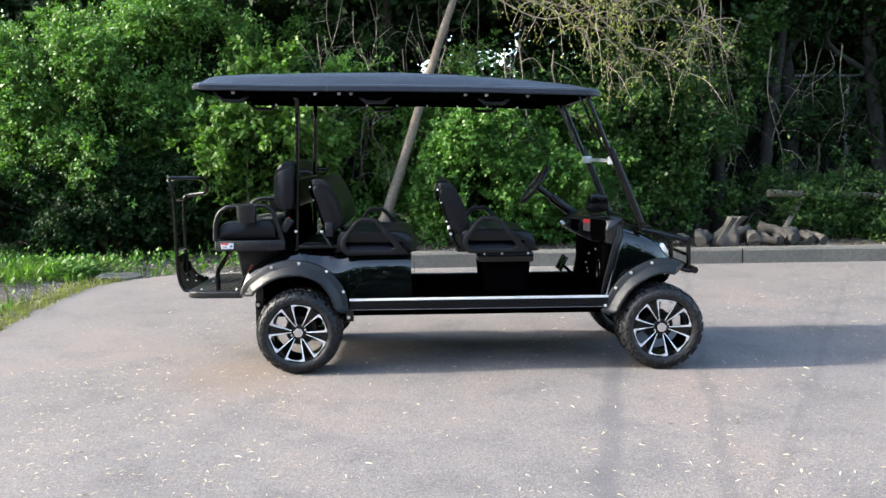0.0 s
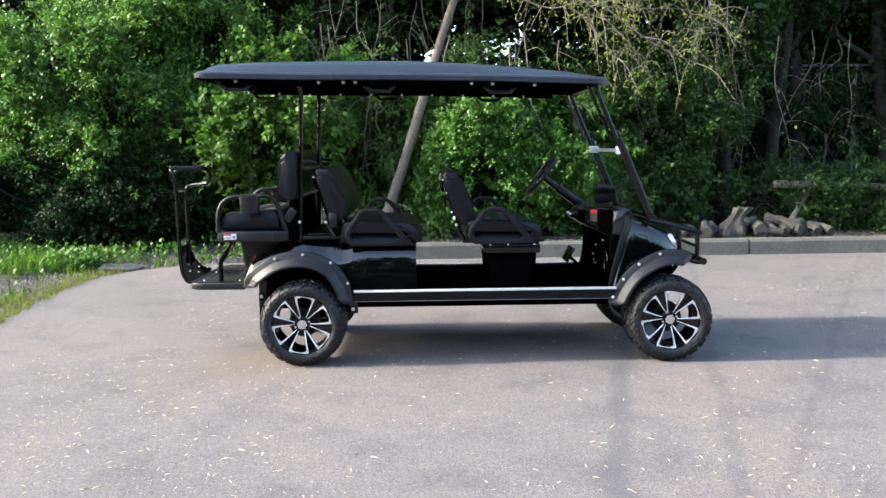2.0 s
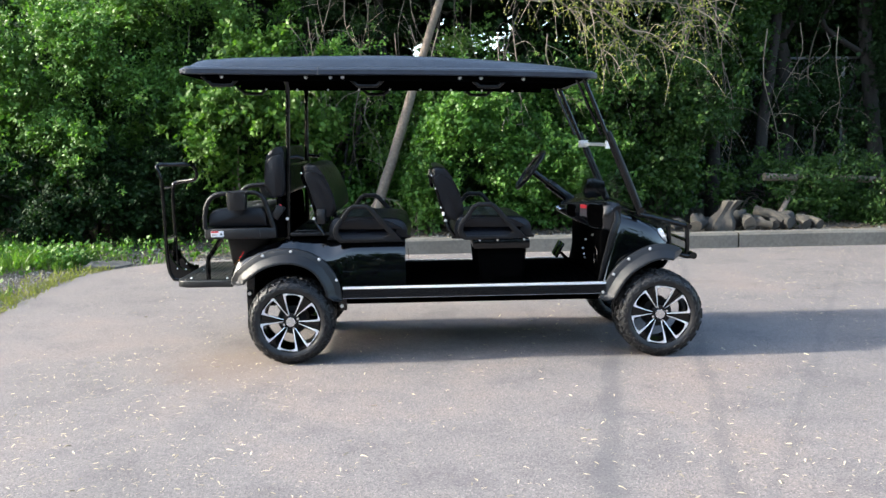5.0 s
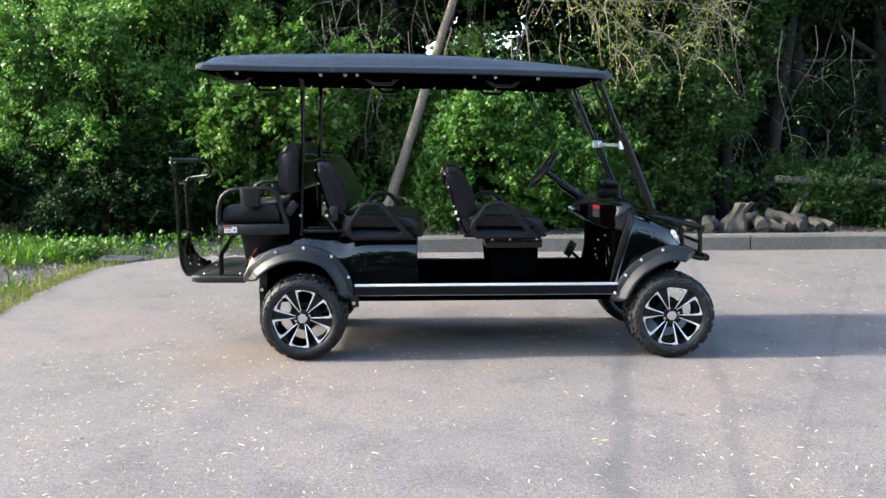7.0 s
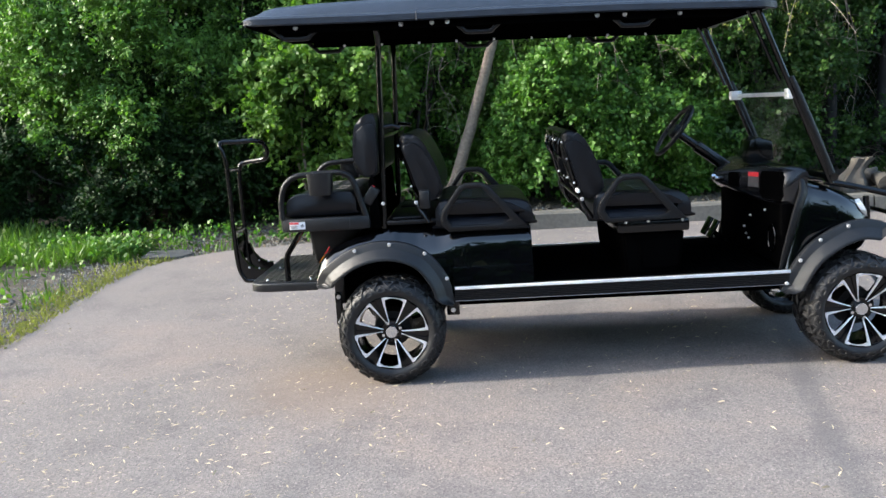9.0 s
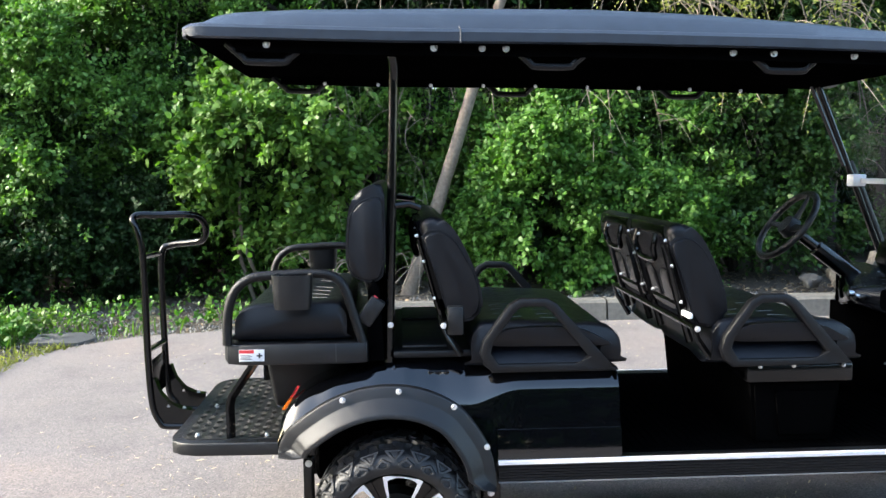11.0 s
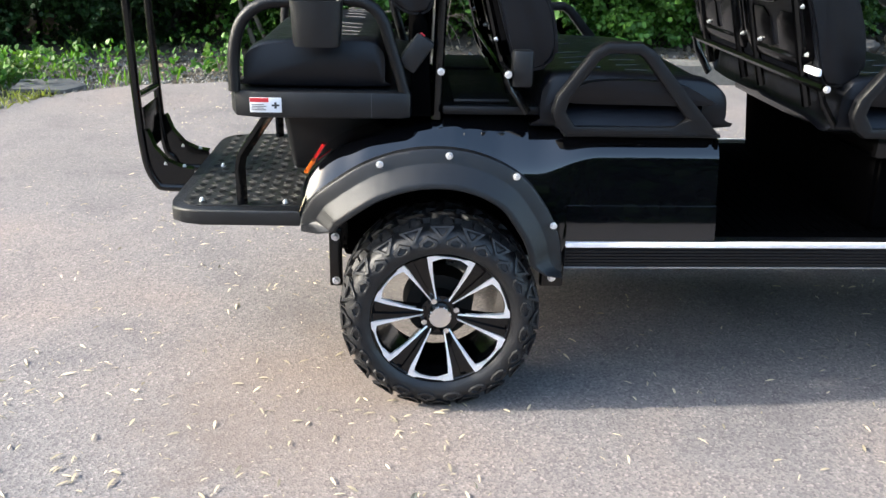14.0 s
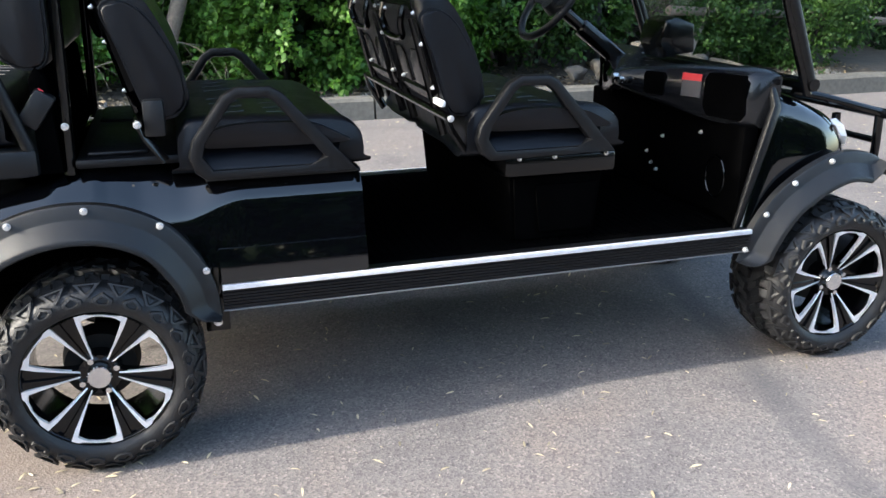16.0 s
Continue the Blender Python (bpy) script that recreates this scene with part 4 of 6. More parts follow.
# front seat base
bm = bmesh.new()
box(bm, (1.235, 0.06, 0.745), (1.62, mir(0.06), 0.812), 0.012)
base = part("front_seat_base", bm, steel_black, cart, "black moulded front seat base")
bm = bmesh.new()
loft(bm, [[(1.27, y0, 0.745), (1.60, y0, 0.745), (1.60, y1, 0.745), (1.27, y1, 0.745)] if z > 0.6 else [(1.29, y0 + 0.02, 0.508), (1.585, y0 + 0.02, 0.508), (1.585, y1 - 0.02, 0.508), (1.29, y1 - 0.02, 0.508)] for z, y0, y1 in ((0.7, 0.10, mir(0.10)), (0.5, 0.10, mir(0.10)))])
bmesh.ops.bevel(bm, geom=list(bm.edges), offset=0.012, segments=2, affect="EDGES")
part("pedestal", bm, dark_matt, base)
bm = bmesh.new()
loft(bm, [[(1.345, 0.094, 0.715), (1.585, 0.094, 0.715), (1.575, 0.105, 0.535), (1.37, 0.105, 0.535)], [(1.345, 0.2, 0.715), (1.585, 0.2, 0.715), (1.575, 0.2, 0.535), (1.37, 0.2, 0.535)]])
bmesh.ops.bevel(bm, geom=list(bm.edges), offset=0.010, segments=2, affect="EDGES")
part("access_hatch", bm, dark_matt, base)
for x in (1.28, 1.40, 1.58):
    bolt(base, (x, 0.058, 0.806), 0.006)

# rear-seat arm rails
for near in (True, False):
    f = (lambda y: y) if near else mir
    bm = bmesh.new()
    p = [(x, y, 0.915 + (z - 0.932) * 0.975) for x, y, z in [(-0.565, 0.085, 0.932), (-0.56, 0.085, 1.04), (-0.535, 0.085, 1.12), (-0.48, 0.085, 1.165), (-0.40, 0.085, 1.175), (-0.27, 0.085, 1.18), (-0.205, 0.085, 1.17), (-0.165, 0.085, 1.13), (-0.14, 0.085, 1.05), (-0.105, 0.085, 0.932)]]
    tube(bm, [(x, f(y), z) for x, y, z in spline(p, 5)], 0.0165, 10)
    rail = part("arm_rail", bm, plastic, cart, "curved black arm rail")
    bm = bmesh.new()
    sec = []
    for z, k in ((1.045, 0.86), (1.055, 0.92), (1.16, 1.0), (1.16, 0.90), (1.07, 0.80)):
        c = Vector((-0.333, f(0.035), z))
        ring = []
        for i in range(20):
            a = 2 * math.pi * i / 20
            ca, sa_ = math.cos(a), math.sin(a)
            ring.append((c.x + 0.068 * k * math.copysign(abs(ca) ** 0.55, ca), c.y + 0.045 * k * math.copysign(abs(sa_) ** 0.55, sa_), c.z))
        sec.append(ring)
    loft(bm, sec)
    part("cup_holder", bm, flare_grey, rail, "grey plastic cup holder")

# tail lamps
for near in (True, False):
    f = (lambda y: y) if near else mir
    for name, mat, z0, z1, x0, x1 in (("tail_lamp", red_lens, 0.700, 0.740, -0.366, -0.340), ("indicator_lamp", amber_lens, 0.655, 0.690, -0.396, -0.372)):
        bm = bmesh.new()
        loft(bm, [[(x0, f(0.19), z0), (x0 - 0.006, f(0.20), z0), (x0 - 0.006, f(0.22), z0), (x0 + 0.006, f(0.22), z0), (x0 + 0.006, f(0.19), z0)], [(x1, f(0.19), z1), (x1 - 0.006, f(0.20), z1), (x1 - 0.006, f(0.22), z1), (x1 + 0.006, f(0.22), z1), (x1 + 0.006, f(0.19), z1)]])
        part(name, bm, mat, cart)

# posts and roof
for near in (True, False):
    f = (lambda y: y) if near else mir
    bm = bmesh.new()
    tube(bm, [(x, f(y), z) for x, y, z in spline([(-0.017, 0.128, 0.835), (-0.005, 0.14, 1.2), (0.012, 0.15, 1.75), (0.014, 0.135, 1.86), (0.0, 0.10, 1.91), (-0.02, 0.08, 1.93)], 5)], 0.0165, 10)
    part("roof_post", bm, steel_black, cart, "black steel roof post")
bm = bmesh.new()
tube(bm, [(0.01, 0.14, 1.38), (0.06, 0.16, 1.385), (0.10, 0.17, 1.37)], 0.012, 8)
tube(bm, [(0.01, mir(0.14), 1.38), (0.10, mir(0.17), 1.37)], 0.012, 8)
tube(bm, [(0.0, 0.14, 1.33), (0.0, mir(0.14), 1.33)], 0.013, 8)
part("back_brace", bm, steel_black, cart)

ROOF_Y = 0.005
RIM = [(-0.665, 1.935), (0.0, 1.917), (0.7, 1.908), (1.3, 1.893), (1.8, 1.875), (2.06, 1.865)]
CROWN = [(-0.665, 1.975), (-0.63, 1.985), (-0.585, 2.03), (-0.52, 2.045), (-0.30, 2.058), (0.2, 2.063), (0.7, 2.06), (1.1, 2.04), (1.5, 2.005), (1.8, 1.97), (2.0, 1.935), (2.07, 1.905)]
bm = bmesh.new()
rings = []
for x in steps(-0.665, 2.07, 0.03):
    zb, zt = along(RIM, x), along(CROWN, x)
    pinch = 0.05 * max(0, (x - 1.95) / 0.12) ** 2 + 0.03 * max(0, (-0.60 - x) / 0.065) ** 2
    y = ROOF_Y + pinch
    h = min(0.046, zt - zb - 0.004)
    half = [(y + 0.10, zb + 0.012), (y + 0.06, zb + 0.004), (y + 0.012, zb), (y + 0.002, zb + 0.006), (y, zb + h * 0.75), (y + 0.010, zb + h), (y + 0.055, zb + h + 0.008), (y + 0.085, zb + h + (zt - zb - h) * 0.55), (y + 0.14, zb + h + (zt - zb - h) * 0.85), (y + 0.26, zt - 0.003), (y + 0.45, zt)]
    rings.append([(x, a, z) for a, z in half] + [(x, mir(a), z) for a, z in half[::-1]])
loft(bm, rings)
roof = part("roof", bm, roof_plastic, cart, "long dark blue-black moulded roof canopy")
bm = bmesh.new()
for x in (0.235,):
    ring = []
    for a, z in ((ROOF_Y - 0.002, along(RIM, x)), (ROOF_Y - 0.002, along(RIM, x) + 0.045), (ROOF_Y + 0.055, along(RIM, x) + 0.056), (ROOF_Y + 0.14, 2.045), (CY, 2.065)):
        ring.append((x, a, z))
    tube(bm, ring, 0.003, 6)
part("roof_joint", bm, stitch_grey, roof)
bm = bmesh.new()
for y0, y1 in ((0.06, 0.10), (mir(0.10), mir(0.06))):
    loft(bm, [[(x, y0, along(RIM, x) - 0.035), (x, y1, along(RIM, x) - 0.035), (x, y1, along(RIM, x) + 0.01), (x, y0, along(RIM, x) + 0.01)] for x in (-0.5, 0.0, 0.7, 1.3, 1.85)])
# a broad black sheet added below the roof to hold its underside dark
loft(bm, [[(x, 0.021, along(RIM, x) - 0.003), (x, mir(0.021), along(RIM, x) - 0.003), (x, mir(0.021), along(RIM, x) + 0.010), (x, 0.021, along(RIM, x) + 0.010)] for x in (-0.65, 0.0, 0.7, 1.3, 2.0)])
part("roof_frame", bm, dark_matt, roof)
for x in (-0.40, 0.15, 0.31, 0.39, 1.16, 1.30, 1.58):
    for y, w in ((0.058, -1), (mir(0.058), 1)):
        bolt(roof, (x, y, along(RIM, x) - 0.010), 0.010, (0, w, 0))
for k in range(9):
    x = -0.30 + 0.24 * k
    bolt(roof, (x, mir(0.105), along(RIM, x) - 0.030), 0.0065, (0, -1, -0.3))
for x0 in (-0.51, 0.445, 1.25):
    for y in (0.085, mir(0.085)):
        z = along(RIM, x0) - 0.005
        bm = bmesh.new()
        tube(bm, spline([(x0 - 0.025, y, z), (x0 + 0.03, y, z - 0.048), (x0 + 0.05, y, z - 0.060), (x0 + 0.16, y, z - 0.062), (x0 + 0.18, y, z - 0.050), (x0 + 0.235, y, z - 0.004)], 3), 0.0125, 8)
        part("assist_handle", bm, plastic, roof)

# front cowl
FRONT_TOP = [(2.10, 0.53), (2.14, 0.68), (2.19, 0.86), (2.215, 0.955), (2.25, 0.975), (2.36, 0.942), (2.46, 0.900), (2.52, 0.868), (2.555, 0.828), (2.59, 0.75), (2.615, 0.66)]
bm = bmesh.new()
rings = []
for x in steps(2.10, 2.615, 0.0155):
    zt = along(FRONT_TOP, x)
    zb = min(arch_low(x, 2.49, 0.45), zt - 0.02)
    yn = 0.03 + 0.06 * max(0, (x - 2.40) / 0.2) ** 2
    s = min(0.085, (zt - zb) * 0.8)
    half = [(yn + 0.03, zb), (yn + 0.002, zb), (yn, zb + 0.01), (yn + 0.002, zb + (zt - s - zb) * 0.5), (yn + 0.010, zt - s), (yn + 0.018, zt - s * 0.62), (yn + 0.034, zt - s * 0.36), (yn + 0.065, zt - s * 0.16), (yn + 0.12, zt - s * 0.04), (yn + 0.2, zt)]
    half = [(y + LEAN * 0.5 * (z - 0.55), z) for y, z in half]
    rings.append([(x, y, z) for y, z in half] + [(x, mir(y), z) for y, z in half[::-1]])
loft(bm, rings)
cowl = part("front_cowl", bm, paint, cart, "glossy black front cowl")
for near in (True, False):
    f = (lambda y: y) if near else mir
    bm = bmesh.new()
    tube(bm, [(x, f(y), z) for x, y, z in ((2.085, 0.045, 0.47), (2.12, 0.042, 0.62), (2.175, 0.045, 0.82), (2.215, 0.06, 0.92), (2.22, 0.10, 0.985))], [0.018, 0.027, 0.034, 0.034, 0.026], 12, flat=0.55)
    part("cowl_edge", bm, plastic, cowl)
    bm = bmesh.new()
    c = Vector((2.520, f(0.125), 0.818))
    loft(bm, [[c + Vector((-0.02 + dx, s * (1 if near else -1), dz)) for s, dz, dx in ((-0.040, 0.020, 0.0), (-0.045, -0.015, 0.022), (-0.02, -0.045, 0.038), (0.05, -0.04, 0.05), (0.05, 0.015, 0.028), (0.0, 0.035, 0.0))],
              [c + Vector((0.01 + dx, s * (1 if near else -1), dz)) for s, dz, dx in ((-0.045, 0.02, 0.0), (-0.046, -0.018, 0.02), (-0.02, -0.055, 0.04), (0.05, -0.05, 0.055), (0.05, 0.015, 0.03), (0.0, 0.04, 0.0))]])
    part("headlamp", bm, white_plastic, cowl, "clear white headlamp")

# dashboard: two angled halves that meet before the middle
DASH_FACE = [(0.075, 2.145), (0.10, 2.115), (0.28, 2.032), (0.45, 1.958), (0.60, 1.897), (0.615, 1.90)]
DASH_LOW = [(0.075, 0.848), (0.20, 0.852), (0.28, 0.865), (0.45, 0.900), (0.60, 0.938), (0.615, 0.945)]
DASH_TOP = [(0.075, 1.03), (0.12, 1.05), (0.28, 1.045), (0.45, 1.03), (0.60, 1.005), (0.615, 1.0)]


def dash_ring(y, f):
    x, lo, hi = along(DASH_FACE, y), along(DASH_LOW, y), along(DASH_TOP, y)
    h = hi - lo
    return [(x + 0.06, f(y), lo), (x + 0.012, f(y), lo + 0.02 * h), (x, f(y), lo + 0.14 * h), (x - 0.006, f(y), lo + 0.5 * h), (x + 0.006, f(y), lo + 0.84 * h), (x + 0.03, f(y), hi - 0.04 * h), (x + 0.07, f(y), hi), (2.24, f(y), hi - 0.01), (2.24, f(y), lo)]


for near in (True, False):
    f = (lambda y: y) if near else mir
    bm = bmesh.new()
    loft(bm, [dash_ring(y, f) for y in [0.075, 0.085, 0.10] + steps(0.13, 0.60, 0.03) + [0.615]])
    dash = part("dashboard", bm, dash_gloss, cart, "black moulded dashboard with black slabs for its pockets", sharp=60)
    # pockets are shallow black slabs on the face; their colour is the recess shade
    for y0, y1, z0, z1 in ((0.092, 0.232, 0.872, 1.024), (0.385, 0.465, 0.925, 1.008)):
        bm = bmesh.new()
        lay = []
        for dx in (-0.010, 0.02):
            ring = []
            for u, w in ((0.0, 0.15), (0.08, 0.0), (0.88, 0.03), (1.0, 0.2), (1.0, 0.85), (0.9, 1.0), (0.12, 1.0), (0.0, 0.85)):
                y = y0 + (y1 - y0) * u
                ring.append((along(DASH_FACE, y) + dx, f(y), z0 + (z1 - z0) * w))
            lay.append(ring)
        loft(bm, lay)
        part("pocket", bm, dark_matt, dash, smooth=False)
    if near:
        for name, mat, z0, z1 in (("warning_label", red_label, 0.992, 1.016), ("label_text", label_grey, 0.935, 0.9915)):
            bm = bmesh.new()
            loft(bm, [[(along(DASH_FACE, y) - 0.0115, y, z0), (along(DASH_FACE, y) - 0.0085, y, z0), (along(DASH_FACE, y) - 0.006, y, z1), (along(DASH_FACE, y) - 0.009, y, z1)] for y in (0.245, 0.315)])
            part(name, bm, mat, dash, "red and white warning label", smooth=False)
        for y, z in ((0.595, 0.975), (0.565, 0.965), (0.53, 0.968)):
            bm = bmesh.new()
            disc(bm, (along(DASH_FACE, y) - 0.018, y, z), (along(DASH_FACE, y) + 0.01, y, z), 0.013, seg=16)
            part("switch", bm, chrome if y > 0.56 else steel_black, dash)
bm = bmesh.new()
prism(bm, [(2.13, 1.03), (2.10, 1.09), (2.12, 1.17), (2.17, 1.185), (2.25, 1.16), (2.26, 1.05)], 0.63, 0.80, "y", 0.014)
part("instrument_pod", bm, steel_black, cart, "black instrument pod")
bm = bmesh.new()
box(bm, (2.20, 0.075, 0.985), (2.245, mir(0.075), 1.02), 0.008)
part("dash_ledge", bm, steel_black, cart)

# pedals and firewall
bm = bmesh.new()
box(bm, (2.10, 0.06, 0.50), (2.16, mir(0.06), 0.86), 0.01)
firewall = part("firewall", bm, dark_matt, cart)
for y, z in ((0.30, 0.80), (0.55, 0.74), (0.62, 0.62), (0.58, 0.60), (0.66, 0.66)):
    bolt(firewall, (2.098, y, z), 0.006, (-1, 0, 0))
bm = bmesh.new()
tube(bm, [(2.094, 0.19 + 0.055 * math.cos(a), 0.66 + 0.075 * math.sin(a)) for a in [2 * math.pi * k / 24 for k in range(24)]], 0.004, 6, True)
part("speaker_ring", bm, steel_black, firewall)
for y in (0.74, 0.88):
    bm = bmesh.new()
    box(bm, (-0.008, -0.045, -0.06), (0.008, 0.045, 0.06), 0.006, m=pose(1.93, y, 0.64, 0, 28, 0))
    tube(bm, [(1.94, y, 0.62), (2.0, y, 0.56), (2.08, y, 0.53)], 0.011, 8)
    part("pedal", bm, steel_black, cart)

# steering
sw = Vector((1.722, 0.83, 1.245))
ax = Vector((-0.80, 0, 0.60)).normalized()
bm = bmesh.new()
u = Vector((0, 1, 0))
w = ax.cross(u)
tube(bm, [sw + 0.168 * (math.cos(a) * u + math.sin(a) * w) for a in [2 * math.pi * k / 36 for k in range(36)]], 0.0145, 10, True)
wheel = part("steering_wheel", bm, plastic, cart, "black steering wheel")
for a in (0, math.pi, -math.pi / 2):
    bm = bmesh.new()
    tube(bm, [sw - ax * 0.02, sw - ax * 0.012 + 0.09 * (math.cos(a) * u + math.sin(a) * w), sw + 0.165 * (math.cos(a) * u + math.sin(a) * w)], [0.03, 0.016, 0.012], 8, flat=0.5)
    part("spoke", bm, plastic, wheel)
bm = bmesh.new()
disc(bm, sw - ax * 0.03, sw + ax * 0.012, 0.05, 0.042, 20)
part("boss", bm, plastic, wheel)
bm = bmesh.new()
tube(bm, [sw - ax * 0.02, sw - ax * 0.16, sw - ax * 0.165, sw - ax * 0.46], [0.024, 0.024, 0.036, 0.036], 12)
part("steering_column", bm, steel_black, cart)

# windscreen
def screen_x(z):
    return 2.025 + (1.79 - z) * 0.418


for near in (True, False):
    f = (lambda y: y) if near else mir
    bm = bmesh.new()
    tube(bm, [(screen_x(z) , f(0.105), z) for z in (1.87, 1.6, 1.3, 0.95)], 0.0155, 10)
    tube(bm, [(screen_x(z) - 0.045 + 0.03 * (1.87 - z), f(0.13), z) for z in (1.88, 1.7, 1.5)], 0.010, 8)
    strut = part("roof_strut", bm, steel_black, cart, "black steel front roof strut")
    bm = bmesh.new()
    tube(bm, [(screen_x(z) + 0.02, f(0.10), z) for z in (1.52, 1.40, 1.2, 1.0)], [0.015, 0.021, 0.022, 0.019], 10)
    part("strut_sleeve", bm, plastic, strut)
bm = bmesh.new()
loft(bm, [[(screen_x(z) + 0.016, y, z), (screen_x(z) + 0.022, y, z), (screen_x(z2) + 0.022, y, z2), (screen_x(z2) + 0.016, y, z2)] for y, z, z2 in ((0.125, 1.0, 1.83), (mir(0.125), 1.0, 1.83))])
pane = part("windscreen", bm, glass, cart, "clear acrylic folding windscreen", smooth=False)
pane.visible_shadow = False
bm = bmesh.new()
box(bm, (screen_x(1.43) + 0.005, 0.12, 1.418), (screen_x(1.43) + 0.03, mir(0.12), 1.442), 0.004)
part("hinge_bar", bm, strip_alu, pane, "bright hinge bar across the windscreen")
for y in (0.13, mir(0.13)):
    bm = bmesh.new()
    box(bm, (screen_x(1.435) - 0.03, y - 0.03, 1.405), (screen_x(1.435) + 0.035, y + 0.03, 1.46), 0.006)
    part("clip", bm, white_plastic, pane)
bm = bmesh.new()
tube(bm, [(screen_x(0.985) + 0.02, 0.08, 0.985), (screen_x(0.985) + 0.02, mir(0.08), 0.985)], 0.022, 10)
part("lower_rail", bm, steel_black, cart)

# brush guard, as wide as the cart
for near in (True, False):
    f = (lambda y: y) if near else mir
    bm = bmesh.new()
    tube(bm, [(x, f(y), z) for x, y, z in spline([(2.36, 0.16, 0.955), (2.48, 0.13, 0.93), (2.62, 0.10, 0.893), (2.69, 0.09, 0.875)], 5)], 0.016, 10)
    tube(bm, [(x, f(y), z) for x, y, z in spline([(2.70, 0.10, 0.872), (2.705, 0.10, 0.74), (2.70, 0.10, 0.668)], 4)], 0.016, 10)
    tube(bm, [(x, f(y), z) for x, y, z in spline([(2.60, 0.20, 0.86), (2.61, 0.20, 0.72), (2.59, 0.21, 0.62), (2.55, 0.24, 0.565), (2.50, 0.28, 0.55)], 5)], 0.016, 10)
    tube(bm, [(x, f(y), z) for x, y, z in spline([(2.56, 0.16, 0.735), (2.62, 0.12, 0.690), (2.70, 0.08, 0.665), (2.735, 0.08, 0.675)], 5)], 0.016, 10)
    part("guard_tube", bm, steel_black, cart, "black tubular brush guard")
bm = bmesh.new()
tube(bm, [(2.70, 0.045, 0.872), (2.70, mir(0.045), 0.872)], 0.018, 12)
tube(bm, [(2.735, 0.05, 0.672), (2.735, mir(0.05), 0.672)], 0.024, 12)
tube(bm, [(2.705, 0.10, 0.77), (2.705, mir(0.10), 0.77)], 0.012, 10)
part("guard_bar", bm, steel_black, cart)

cart.matrix_basis = pose(1.2, 0, 0, 0, 0, -0.3) @ pose(-1.2, 0, 0)


# ---- foliage ----
rng = np.random.default_rng(7)
LEAF = np.array([(0, 0, 0), (-0.27, 0.24, 0.05), (0.27, 0.24, 0.05), (-0.27, 0.62, 0.03), (0.27, 0.62, 0.03), (0, 1.0, -0.10)])
LEAF_FACES = np.array([(0, 2, 1), (1, 2, 4), (1, 4, 3), (3, 4, 5)])
CARD = np.array([(0, 0, 0), (-0.36, 0.45, 0.08), (0.36, 0.45, 0.08), (0, 1.0, -0.08)])
CARD_FACES = np.array([(0, 3, 1), (0, 2, 3)])


def unit(v):
    return v / np.maximum(np.linalg.norm(v, axis=-1, keepdims=True), 1e-9)


def leaf_mesh(name, at, way, size, mat, wide=1.0, simple=False, up=None):
    """Many leaves in one mesh: places, directions in which they point, lengths."""
    n = len(at)
    shape, faces = (CARD, CARD_FACES) if simple else (LEAF, LEAF_FACES)
    way = unit(way)
    face = unit(np.array([-0.40, -0.35, 0.65]) + rng.normal(0, 0.42, (n, 3))) if up is None else unit(up)
    side = unit(np.cross(way, face))
    face = np.cross(side, way)
    s = np.asarray(size).reshape(-1, 1, 1) * np.ones((n, 1, 1))
    v = at[:, None] + s * (wide * shape[None, :, :1] * side[:, None] + shape[None, :, 1:2] * way[:, None] + shape[None, :, 2:] * face[:, None])
    k = len(shape)
    f = (faces[None] + (np.arange(n) * k)[:, None, None]).reshape(-1)
    me = bpy.data.meshes.new(name)
    me.vertices.add(n * k)
    me.vertices.foreach_set("co", v.reshape(-1).astype(np.float32))
    me.loops.add(len(f))
    me.loops.foreach_set("vertex_index", f.astype(np.int32))
    me.polygons.add(len(f) // 3)
    me.polygons.foreach_set("loop_start", np.arange(0, len(f), 3, dtype=np.int32))
    me.update(calc_edges=True)
    me.materials.append(mat)
    return me


def sprays(centres, outward, count, reach, size, droop=0.2):
    """Leaves set along short twigs that start at the centres and point outward."""
    n = len(centres)
    d = unit(outward + rng.normal(0, 0.55, (n, 3)) + np.array([0, 0, 0.15 - droop]))
    u = np.linspace(0.1, 1.0, count)
    at = centres[:, None] + d[:, None] * (reach * u)[None, :, None] * rng.uniform(0.6, 1.2, (n, 1, 1)) + rng.normal(0, reach * 0.13, (n, count, 3))
    at[:, :, 2] -= 0.10 * reach * u ** 2
    way = d[:, None] * 0.5 + rng.normal(0, 0.7, (n, count, 3))
    way[:, :, 2] -= 0.15
    lens = size * rng.uniform(0.6, 1.3, (n, count))
    return at.reshape(-1, 3), way.reshape(-1, 3), lens.reshape(-1)


